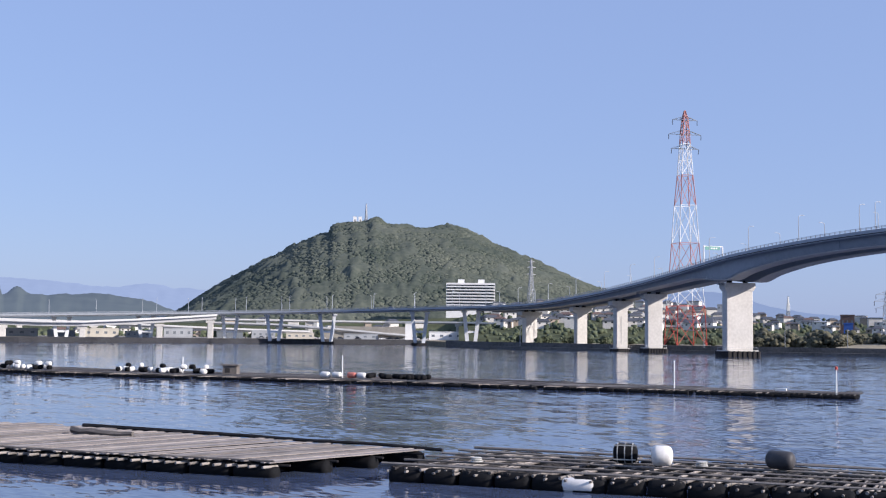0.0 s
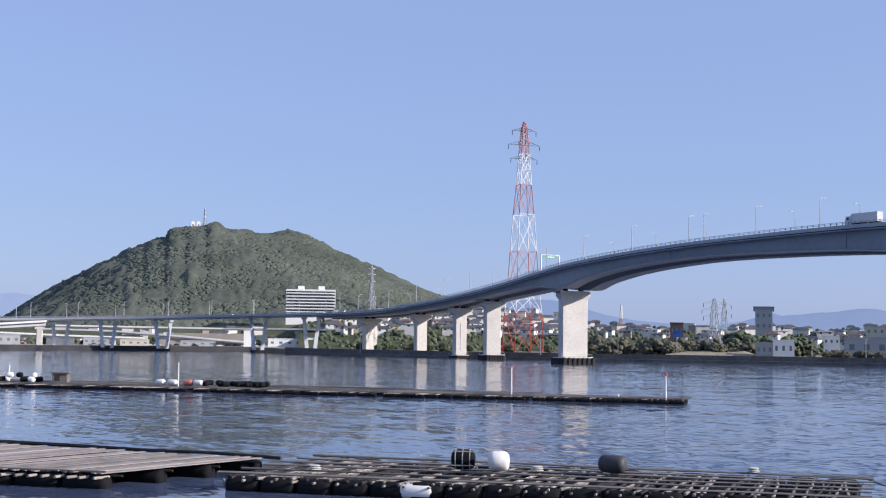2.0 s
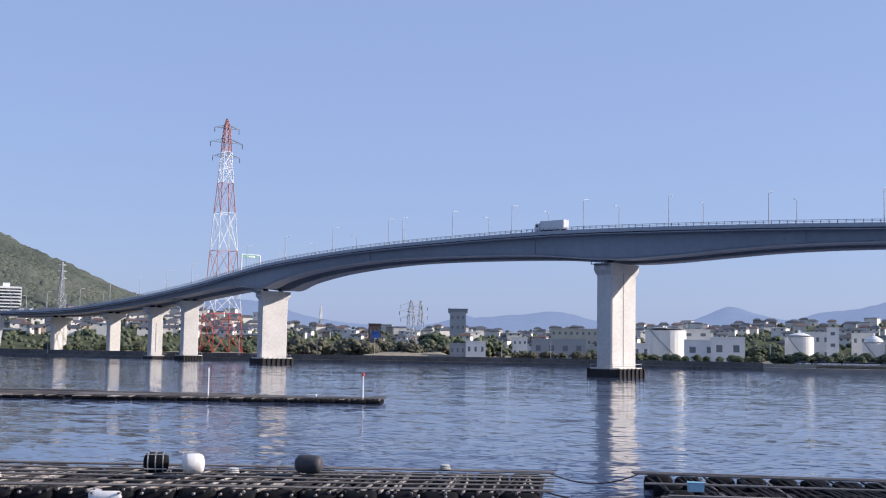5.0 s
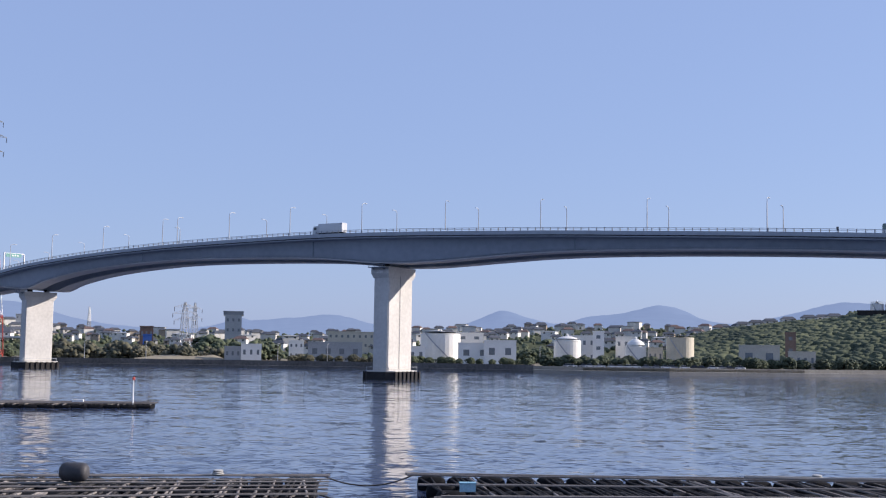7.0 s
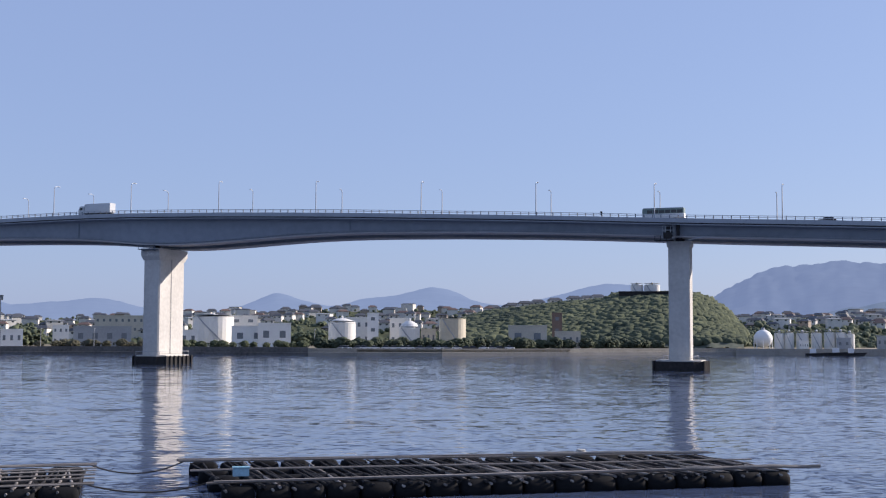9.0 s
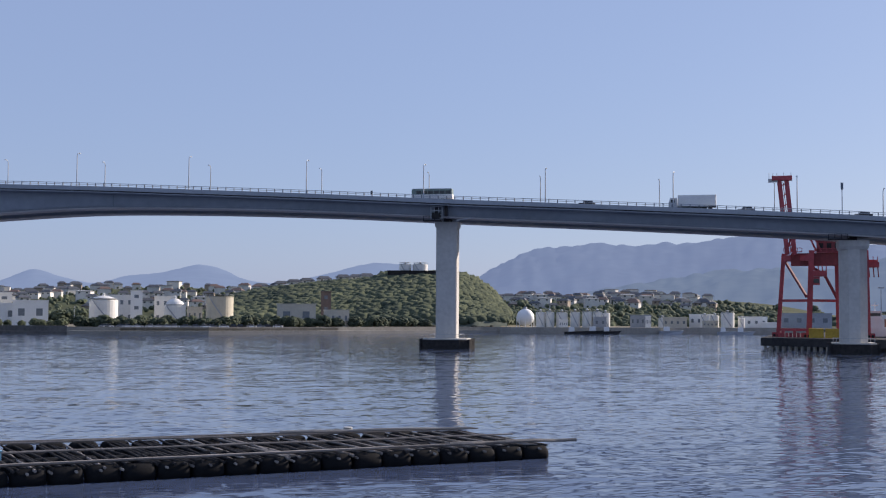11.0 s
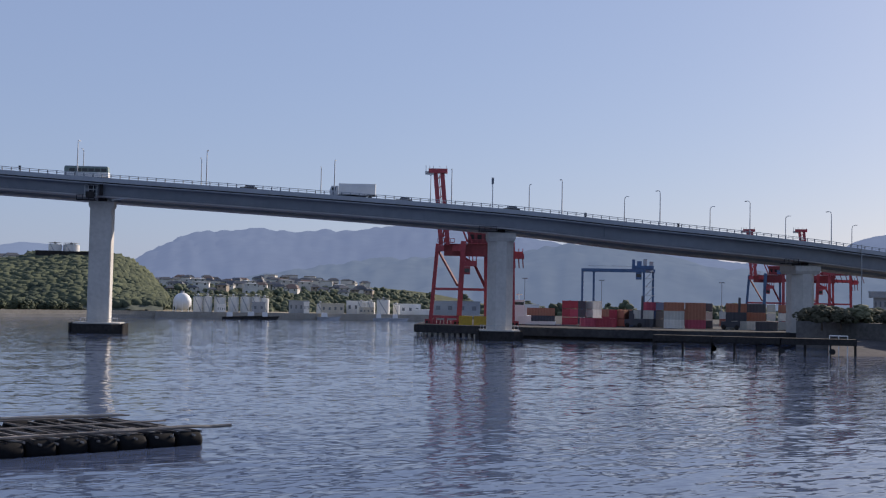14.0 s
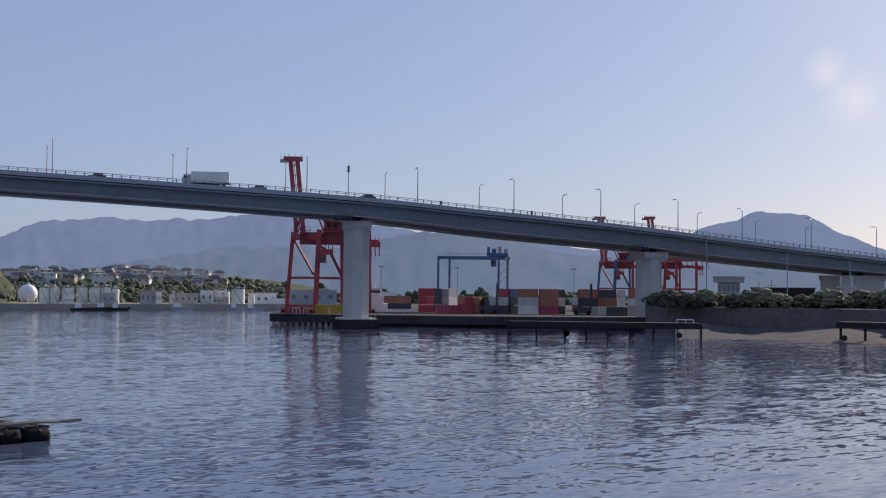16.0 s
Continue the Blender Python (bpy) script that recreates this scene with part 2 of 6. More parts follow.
def curve(rows, x):
    """Smooth interpolation of rows sorted by their first number."""
    i = 0
    while i < len(rows) - 2 and x > rows[i + 1][0]:
        i += 1
    a, b = rows[i], rows[i + 1]
    p = rows[max(i - 1, 0)]
    n = rows[min(i + 2, len(rows) - 1)]
    h = b[0] - a[0]
    t = (x - a[0]) / h
    out = []
    for k in range(1, len(a)):
        ma = (b[k] - p[k]) / max(b[0] - p[0], 1e-6) * h
        mb = (n[k] - a[k]) / max(n[0] - a[0], 1e-6) * h
        out.append((2 * t ** 3 - 3 * t ** 2 + 1) * a[k] + (t ** 3 - 2 * t ** 2 + t) * ma + (3 * t ** 2 - 2 * t ** 3) * b[k] + (t ** 3 - t ** 2) * mb)
    return out

# ---- water and land ----
sea = M()
rings = [0, 20, 60, 150, 300, 600, 1200, 2400, 4900]
sea.grid([[polar(a, r) for a in range(0, 361, 10)] for r in rings])
setting("water", sea, WATER, "calm blue sea water with small wind ripples", "water")


def skyline(rows, head, far, k):
    """The top over a heading; lower down the slope (small k) its steps are evened out."""
    lo, hi = rows[0][0], rows[-1][0]
    own = up(curve(rows, head)[0], far)
    wide = sum(up(curve(rows, min(hi, max(lo, head + o)))[0], far) for o in (-1.8, -0.9, 0, 0.9, 1.8)) / 5
    return wide + (own - wide) * min(1.0, k) ** 4


def ridge(name, rows, far, near, z0, material, label, rough=0.0, back=300.0, bulge=1.6, step=0.12, freq=0.02, deep=14, kind="structure", category="hill"):
    """A hill as one sheet: its skyline from (heading, degrees up) rows, its foot nearer."""
    m = M()
    heads = np.arange(rows[0][0], rows[-1][0] + step / 2, step)
    grid = []
    for j in range(deep + 4):
        line = []
        for a in heads:
            top = skyline(rows, a, far, j / deep)
            if j <= deep:
                k = j / deep
                d = near + (far - near) * k
                z = z0 + (top - z0) * (1 - (1 - k) ** bulge)
            else:
                k = (j - deep) / 3
                d = far + back * k
                z = z0 + (top - z0) * (1 - k * k)
            p = polar(a, d)
            if rough:
                q = Vector((p.x * freq, p.y * freq, 0))
                edge = min(1.0, 0.35 + abs(top - z0) / 60)
                z += rough * edge * (noise.fractal(q, 0.9, 2.1, 5) + (0.6 * noise.noise(q * 5.5)))
            line.append((p.x, p.y, max(z, z0 - 3)))
        grid.append(line)
    m.grid(grid)
    return setting(name, m, material, label, category, True)


HILL = [(1.6, -0.2), (3.0, 0.8), (4.6, 1.92), (6.1, 2.75), (7.7, 3.58), (9.2, 4.34), (9.85, 4.5), (10.05, 4.9), (11.6, 5.1), (12.0, 5.28), (12.5, 5.0), (14.0, 4.75), (15.6, 4.9), (16.4, 4.75), (17.5, 4.1), (18.3, 3.75), (19.9, 3.15), (21.3, 2.52), (22.6, 2.0), (25, 1.1), (27, -0.2)]
GREEN = [(59.0, 0.6), (60.2, 0.95), (61.7, 1.15), (63.8, 1.4), (65.4, 1.5), (66.2, 1.8), (69.8, 1.8), (70.6, 1.5), (71.1, 1.1), (71.7, 0.3), (72.0, -0.4)]
TOWN = [(-12, 0.1), (0, 0.2), (8, 0.3), (16, 0.6), (18, 1.0), (22, 1.35), (26, 1.2), (28.5, 0.9), (31, 0.55), (36, 0.6), (41, 0.55), (45, 0.75), (49, 0.95), (55, 1.1), (60, 1.1), (66, 1.3), (71, 0.75), (76, 0.85), (80, 0.75), (84, 0.5), (87, 0.0), (90, -0.3), (100, -0.35), (112, -0.3), (125, -0.3)]
GROUND = 2.6


def slope(rows, far, near, z0, bulge, head, d):
    """Height of a hill sheet at a heading and distance."""
    k = max(0.0, min(1.0, (d - near) / (far - near)))
    return z0 + (skyline(rows, head, far, k) - z0) * (1 - (1 - k) ** bulge)


ridge("hill_1", HILL, 1600, 1150, 4, HAZED_FOREST, "wooded hill with a rounded double top", 6.0, freq=0.03, deep=40)
ridge("hill_2", GREEN, 700, 600, GROUND, HAZED_FOREST, "steep wooded hill beside the shore", 2.5, freq=0.05, deep=20, back=60)
ridge("town_slope_west", [r for r in TOWN if r[0] <= 16], 1100, 960, GROUND - 0.1, SCRUB, "gentle slope behind the ramps", 0.0, step=0.5, bulge=1.1, back=200)
ridge("town_slope_east", [r for r in TOWN if r[0] >= 16], 1100, 700, GROUND - 0.1, SCRUB, "gentle slope with houses and scrub", 0.0, step=0.5, bulge=1.1, back=200)
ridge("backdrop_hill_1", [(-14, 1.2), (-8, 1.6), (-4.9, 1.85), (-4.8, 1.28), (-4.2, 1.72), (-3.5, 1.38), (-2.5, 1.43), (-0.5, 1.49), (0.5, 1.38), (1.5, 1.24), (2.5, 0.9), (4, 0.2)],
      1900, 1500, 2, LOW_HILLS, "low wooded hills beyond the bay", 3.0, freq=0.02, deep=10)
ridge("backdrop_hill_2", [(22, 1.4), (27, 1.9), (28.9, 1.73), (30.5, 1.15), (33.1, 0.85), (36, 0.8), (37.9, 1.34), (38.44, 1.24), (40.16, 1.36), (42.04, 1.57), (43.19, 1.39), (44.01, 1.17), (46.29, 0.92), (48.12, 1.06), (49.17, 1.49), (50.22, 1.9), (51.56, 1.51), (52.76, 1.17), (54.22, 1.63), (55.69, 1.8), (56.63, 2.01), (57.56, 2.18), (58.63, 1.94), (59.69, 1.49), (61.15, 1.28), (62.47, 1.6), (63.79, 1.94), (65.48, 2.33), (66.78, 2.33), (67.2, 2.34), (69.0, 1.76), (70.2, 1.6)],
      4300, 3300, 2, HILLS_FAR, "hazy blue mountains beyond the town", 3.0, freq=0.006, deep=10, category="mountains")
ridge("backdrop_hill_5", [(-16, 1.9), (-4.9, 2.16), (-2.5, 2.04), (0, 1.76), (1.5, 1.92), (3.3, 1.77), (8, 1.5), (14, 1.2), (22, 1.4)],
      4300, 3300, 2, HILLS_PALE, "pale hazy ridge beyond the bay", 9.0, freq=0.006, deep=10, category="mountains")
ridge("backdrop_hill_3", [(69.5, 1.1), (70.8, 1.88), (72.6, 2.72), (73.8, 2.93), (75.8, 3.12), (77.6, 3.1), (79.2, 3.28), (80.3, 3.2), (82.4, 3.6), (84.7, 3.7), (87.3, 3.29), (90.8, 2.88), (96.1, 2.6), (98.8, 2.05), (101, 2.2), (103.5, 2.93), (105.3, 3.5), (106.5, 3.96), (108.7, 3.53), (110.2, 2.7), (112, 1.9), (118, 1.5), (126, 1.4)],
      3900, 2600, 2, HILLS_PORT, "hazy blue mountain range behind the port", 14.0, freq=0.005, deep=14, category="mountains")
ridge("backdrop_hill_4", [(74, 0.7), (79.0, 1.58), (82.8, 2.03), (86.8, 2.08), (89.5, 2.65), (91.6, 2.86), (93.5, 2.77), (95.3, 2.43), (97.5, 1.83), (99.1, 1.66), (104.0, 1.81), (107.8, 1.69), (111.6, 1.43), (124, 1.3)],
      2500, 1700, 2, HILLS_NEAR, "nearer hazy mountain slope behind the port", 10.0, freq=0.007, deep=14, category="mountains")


ridge("dirt_bank", [(33.2, -0.62), (34.0, -0.46), (34.8, -0.4), (35.4, -0.34), (36.1, -0.44), (36.8, -0.4), (37.4, -0.62)], 590, 566, GROUND - 0.2, SOIL, "low bank of dry bare earth behind the sea wall", 0.5, freq=0.12, deep=12, back=20, category="earth bank")


def outline(rows):
    return [(polar(a, d).x, polar(a, d).y) for a, d in rows]


setting("ground", M().prism(outline([(-30, 795), (-12, 770), (-4, 746), (5, 757), (14, 778), (15.4, 700), (17.5, 652), (23, 600), (29, 566), (35, 556), (42, 548), (50, 526), (54, 505), (58, 506), (64, 535), (69, 572), (71.6, 584), (73, 580), (78, 600), (84, 640), (90, 720), (100, 800), (125, 900), (125, 4850), (90, 4850), (60, 4850), (30, 4850), (0, 4850), (-30, 4850)]), -3, GROUND), SOIL, "flat shore land with dry grass and yards", "ground")


def wall_along(rows, z0, z1, t):
    """A wall of thickness t along a line of (heading, distance)."""
    m = M()
    pts = [polar(a, d) for a, d in rows]
    for p, q in zip(pts, pts[1:]):
        n = Vector((0, 0, 1)).cross(q - p).normalized() * t
        m.add([p + Vector((0, 0, z0)), q + Vector((0, 0, z0)), q + n + Vector((0, 0, z0)), p + n + Vector((0, 0, z0)), p + Vector((0, 0, z1)), q + Vector((0, 0, z1)), q + n + Vector((0, 0, z1)), p + n + Vector((0, 0, z1))],
              [(3, 2, 1, 0), (4, 5, 6, 7), (0, 1, 5, 4), (1, 2, 6, 5), (2, 3, 7, 6), (3, 0, 4, 7)])
    return m


setting("quay_apron", M().prism(outline([(-12, 771), (-4, 747), (5, 758), (14, 779), (15.6, 820), (12, 940), (0, 930), (-12, 930)]), GROUND - 0.2, GROUND + 0.02), APRON, "pale concrete yard under the ramps", "yard")
setting("sea_wall_1", wall_along([(15.4, 698), (17.5, 650), (23, 598), (29, 564), (35, 554), (42, 546), (50, 524), (51.7, 516)], -3, 3.3, 1.2), STONE, "long dark stained concrete sea wall", "sea wall")
setting("sea_wall_ledge", wall_along([(15.4, 694), (17.5, 646), (23, 594), (29, 560), (35, 550), (42, 542), (50, 520), (51.7, 512)], -3, 1.1, 3.8), STONE, "low wet ledge at the foot of the sea wall", "sea wall")
setting("sea_wall_2", wall_along([(51.7, 508), (54, 500), (58, 501), (64, 530), (69, 566), (71.6, 580)], -3, 1.5, 4.0), REVET, "pale sloping shore revetment", "sea wall")
setting("sea_wall_3", wall_along([(51.7, 513), (54, 505), (58, 506), (64, 535), (69, 571), (71.6, 584)], -3, 3.0, 0.8), REVET, "pale upper shore wall beside a road", "sea wall")
setting("sea_wall_4", wall_along([(71.6, 578), (73, 575), (78, 595), (84, 636), (90, 716), (100, 796)], -3, 3.0, 2.0), REVET, "grey quay wall of the tank terminal", "sea wall")
setting("sea_wall_5", wall_along([(-30, 793), (-12, 768), (-4, 744), (5, 755), (14, 776)], -3, 2.9, 2.0), DARK_STONE, "dark stone quay under the ramps", "sea wall")

# ---- the bridge ----
# near edge of the deck: running number, x, y, top, depth
ROUTE = [(0, -330, 790, 12.0, 2.4), (1, -200, 786, 13.5, 2.4), (2, -65, 774, 16.1, 2.5), (3, 0, 767, 17.6, 2.5), (4, 67, 752, 19.1, 2.6), (5, 125, 724, 20.6, 2.6), (6, 172, 685, 22.1, 2.7), (7, 195, 650, 22.8, 2.7), (8, 213, 604, 24.0, 3.0), (9, 222, 558, 27.2, 3.6), (10, 226, 520, 30.2, 3.6), (11, 225, 476, 33.2, 3.7), (12, 223, 442, 35.8, 4.9), (12.7, 222.8, 416.6, 38.15, 8.7), (13, 223.5, 405, 39.1, 7.2), (13.45, 226.0, 385.3, 40.5, 5.7), (14, 230, 362, 41.9, 5.15), (15, 236.6, 333, 43.2, 5.4), (16, 244, 284, 43.8, 7.1), (17, 250.5, 249, 43.4, 9.1), (18, 265, 208, 42.7, 6.1), (19, 275, 179, 41.8, 5.0), (20, 284, 146, 40.5, 4.6), (21, 290.5, 110, 38.6, 4.6), (22, 298, 71, 36.8, 4.7), (23, 304, 13, 33.4, 4.9), (24, 310.4, -19, 30.9, 5.2), (25, 318.4, -40.8, 29.5, 5.3), (26, 328.5, -65.6, 27.8, 5.2), (27, 339, -94, 25.2, 5.2), (28, 352, -129.5, 22.2, 4.8), (29, 375, -190, 17.5, 3.8), (30, 410, -270, 13.0, 3.2)]
# two decks side by side, each LANE wide
LANE = 10.7
DECK = 22.6


def deck(s, u=0.0):
    """Place on the deck at running number s, u metres in from the near edge: point, unit along, unit across, depth."""
    x, y, z, d = curve(ROUTE, s)
    a, b = curve(ROUTE, max(0, s - 0.2)), curve(ROUTE, min(30, s + 0.2))
    along = Vector((b[0] - a[0], b[1] - a[1], 0)).normalized()
    across = Vector((-along.y, along.x, 0))
    return Vector((x, y, z)) + across * u, along, across, d


# distance along the route against its running number
_steps = [i * 0.02 for i in range(1501)]
_pts = [deck(s)[0] for s in _steps]
_len = [0.0]
for _i in range(1, len(_pts)):
    _len.append(_len[-1] + (_pts[_i] - _pts[_i - 1]).length)


def s_at(dist):
    return float(np.interp(dist, _len, _steps))


def d_at(s):
    return float(np.interp(s, _steps, _len))


def sweep(prof, s0, s1, n):
    """A closed cross-section swept along the deck; prof(depth) gives (across, down) points."""
    m = M()
    rows = []
    a0, a1 = d_at(s0), d_at(s1)
    for i in range(n + 1):
        s = s_at(a0 + (a1 - a0) * i / n)
        p, al, ac, d = deck(s)
        pr = prof(d)
        rows.append([p + ac * u + Vector((0, 0, v)) for u, v in pr + pr[:1]])
    m.grid(rows)
    k = len(rows[0])
    m.f.append(tuple(range(k - 1)))
    m.f.append(tuple(n * k + i for i in range(k - 1)))
    return m


bridge = thing("road_bridge", "long pale blue-grey box girder road bridge curving over the water", "bridge")
# underside lightened: light bounced off the water is put into the colour
SOFFIT = mat("bounce_lit_underside", (0.37, 0.365, 0.37), 0.6, var=0.15, scale=0.06, fine=9)
for k, drop in ((0.0, 0.0), (DECK - LANE, 0.5)):
    part("deck_slab", sweep(lambda d: [(k, 0), (k + 0.28, 0), (k + 0.3, -0.35), (k + LANE - 0.3, -0.35), (k + LANE - 0.28, 0), (k + LANE, 0), (k + LANE, -1.2), (k + LANE - 2.1, -1.65), (k + 2.1, -1.65), (k, -1.2)], 0, 30, 300), SLAB, bridge, "concrete deck with solid kerb edges")
    girder = part("box_girder", sweep(lambda d: [(k + 2.1, -1.6), (k + 2.3, -1.9), (k + 2.55, -d - drop + 0.3), (k + LANE - 2.55, -d - drop + 0.3), (k + LANE - 2.3, -1.9), (k + LANE - 2.1, -1.6)], 7, 30, 260), STEEL, bridge, "haunched steel box girder in grey-blue paint")
    part("bottom_flange", sweep(lambda d: [(k + 2.3, -d - drop + 0.296), (k + LANE - 2.3, -d - drop + 0.296), (k + LANE - 2.3, -d - drop), (k + 2.3, -d - drop)], 7, 30, 260), SOFFIT, girder, "dull brownish bottom flange lightened for light off the water")
    part("road_surface", sweep(lambda d: [(k + 0.35, -0.36), (k + LANE - 0.35, -0.36), (k + LANE - 0.35, -0.3), (k + 0.35, -0.3)], 0, 30, 200), ASPHALT, bridge)


def pier(s, w, t, z0, foot=None, head=2.6, flare=1.6, c=0.35, u=DECK / 2):
    """A pier under the deck at s: w across, t along, from z0; foot is the fender's half sizes and height."""
    p, al, ac, d = deck(s, u)
    rz = math.degrees(math.atan2(ac.y, ac.x))
    top = p.z - d - 0.9
    at = pose(p.x, p.y, 0, 0, 0, rz)
    m = M()
    ring = [(-w / 2 + c, -t / 2), (w / 2 - c, -t / 2), (w / 2, -t / 2 + c), (w / 2, t / 2 - c), (w / 2 - c, t / 2), (-w / 2 + c, t / 2), (-w / 2, t / 2 - c), (-w / 2, -t / 2 + c)]
    m.prism(ring, z0, top - head)
    body = part("pier", m, CONCRETE, bridge, "tall pale concrete pier", at=at)
    m = M()
    a, b = w / 2, w / 2 + flare
    lo = [(-a, -t / 2 - .05), (a, -t / 2 - .05), (a, t / 2 + .05), (-a, t / 2 + .05)]
    hi = [(-b, -t / 2 - .35), (b, -t / 2 - .35), (b, t / 2 + .35), (-b, t / 2 + .35)]
    v = [(x, y, top - head) for x, y in lo] + [(x, y, top - head * 0.6) for x, y in hi] + [(x, y, top) for x, y in hi]
    f = [(3, 2, 1, 0), (8, 9, 10, 11)] + [(r + i, r + (i + 1) % 4, r + 4 + (i + 1) % 4, r + 4 + i) for r in (0, 4) for i in range(4)]
    m.add(v, f)
    part("pier_head", m, CONCRETE, body)
    block = M().box(0, 0, top - 0.02, 1.4, 1.6, 0.95).mesh("bearing")
    for x in (-w * 0.3, w * 0.3):
        part("bearing", block, TAR, body, "dark steel bearing", at=pose(x, 0, 0))
    if foot and w > 7.2:
        x0 = -w / 2 - flare - 1.0
        plat = part("service_platform", M().box(x0, 0, top - 0.45, 2.0, t + 0.4, 0.2), GIRDER_DARK, body, "dark steel inspection platform at the pier head")
        for y in (-t / 2, -t / 6, t / 6, t / 2):
            part("platform_post", M().box(x0 - 0.9, y, top - 0.3, 0.12, 0.12, 1.2), GIRDER_DARK, plat)
        for z in (0.35, 0.85):
            part("platform_rail", M().beam((x0 - 0.9, -t / 2 - 0.1, top + z), (x0 - 0.9, t / 2 + 0.1, top + z), 0.1), GIRDER_DARK, plat)
        for y in (-t / 3, t / 3):
            part("bracket", M().beam((x0 - 0.7, y, top - 0.45), (x0 + 0.9, y, top - 0.8), 0.2), GIRDER_DARK, plat)
    if foot:
        fx, fy, fh = foot
        m = M()
        ring = [(-fx, -fy + 2), (-fx + 2, -fy), (fx - 2, -fy), (fx, -fy + 2), (fx, fy - 2), (fx - 2, fy), (-fx + 2, fy), (-fx, fy - 2)]
        m.prism(ring, -3, fh)
        fend = part("footing", m, TAR, body, "dark fender skirt round the pier foot")
        post = M().box(0, 0, -0.6, 0.7, 0.5, fh + 0.75).mesh("fender_post")
        for i in range(7):
            x = -fx + 2 + i * (2 * fx - 4) / 6
            for y in (-fy - 0.2, fy + 0.2):
                part("fender_post", post, TAR, body, at=pose(x, y, 0))
        m = M()
        m.prism([(x * 0.93, y * 0.93) for x, y in ring], fh, fh + 0.35)
        part("footing_top", m, CONCRETE, fend)
    return body


def s_head(head, u=0.0):
    """Running number at which the deck line u metres in stands at that heading from the eye."""
    k = np.arange(0, 30, 0.02)
    h = [math.degrees(math.atan2(p.x, p.y)) for p in (deck(float(q), u)[0] for q in k)]
    return float(np.interp(head, h, k))


for head, w, t, z0, foot, hd, fl, ch in (
        (28.91, 11.5, 3.6, -2, (8.4, 4.6, 2.3), 3.2, 0.9, 0.35), (45.05, 13.6, 5.4, -2, (8.8, 5.3, 2.4), 3.4, 0.9, 0.4),
        (69.13, 4.2, 5.5, -2, (5.8, 6.2, 2.4), 1.6, 0.05, 0.25), (87.62, 7.0, 6.4, -2, (5.4, 5.4, 2.4), 2.2, 0.5, 1.9),
        (101.36, 7.0, 7.0, 1, None, 2.2, 0.5, 2.2), (110.4, 10.5, 16.0, 1, None, 1.6, 0.1, 0.3), (116.0, 9.5, 5.0, 1, None, 2.0, 0.6, 0.3),
        (25.11, 7.4, 3.6, -2, (6.0, 4.2, 2.0), 3.0, 2.0, 0.3), (23.58, 6.2, 3.4, -2, (5.0, 3.6, 1.2), 3.4, 2.6, 0.3),
        (21.73, 6.2, 3.2, 0, None, 3.2, 2.4, 0.3), (19.35, 8.0, 3.4, 0, None, 3.2, 3.0, 0.3)):
    mid = 8.0 if head > 60 and w < 8 else DECK / 2
    body = pier(s_head(head, mid), w, t, z0, foot, hd, fl, ch, mid)
    if head in (45.05, 23.58):
        part("drain_pipe", M().tube((-0.6, -t / 2 - 0.16, 3.2), (-0.6, -t / 2 - 0.16, deck(s_head(head, DECK / 2))[0].z - 12), 0.065, 0.065, 6), GIRDER_DARK, body, "thin grey drain pipe")
    if foot:
        rail = M()
        for x, y in ((-w / 2 - 1.2, -t / 2 - 1.2), (w / 2 + 1.2, -t / 2 - 1.2), (w / 2 + 1.2, t / 2 + 1.2), (-w / 2 - 1.2, t / 2 + 1.2)):
            rail.tube((x, y, foot[2] + 0.3), (x, y, foot[2] + 1.4), 0.07, 0.07, 5)
        for x0, y0, x1, y1 in ((-1, -1, 1, -1), (1, -1, 1, 1), (1, 1, -1, 1), (-1, 1, -1, -1)):
            rail.beam((x0 * (w / 2 + 1.2), y0 * (t / 2 + 1.2), foot[2] + 1.4), (x1 * (w / 2 + 1.2), y1 * (t / 2 + 1.2), foot[2] + 1.4), 0.09)
        part("foot_rail", rail, GALV, body, "grey guard rail round the pier foot")
    if head == 45.05:
        sign = bpy.data.curves.new("clearance_sign", "FONT")
        sign.body, sign.size, sign.extrude = "30m", 1.25, 0.01
        sign.materials.append(WHITE)
        mark = new("clearance_sign", sign)
        mark.parent = body
        q, _al, _ac, dd = deck(s_head(head, DECK / 2), DECK / 2)
        mark.matrix_basis = Matrix(((0, 0, -1, -w / 2 - fl - 0.03), (-1, 0, 0, 1.15), (0, 1, 0, q.z - dd - 2.75), (0, 0, 0, 1)))
        tagged(mark, "white painted clearance figure")

# ---- bridge details ----
rng = random.Random(7)


def rail_run(s0, s1, u, step, name="railing"):
    """Handrails along one edge, with posts."""
    a0, a1 = d_at(s0), d_at(s1)
    n = int((a1 - a0) / step)
    pts = [deck(s_at(a0 + (a1 - a0) * i / n), u)[0] for i in range(n + 1)]
    m = M()
    for p, q in zip(pts, pts[1:]):
        m.beam(p + Vector((0, 0, 0.85)), q + Vector((0, 0, 0.85)), 0.14, 0.13)
        m.beam(p + Vector((0, 0, 0.45)), q + Vector((0, 0, 0.45)), 0.1, 0.1)
    part(name, m, RAIL, bridge, "grey metal handrail")
    m = M()
    for p in pts:
        m.box(p.x, p.y, p.z - 0.02, 0.2, 0.2, 0.86)
    tagged(part("balustrade", m, GIRDER_DARK, bridge), kind="stuff")


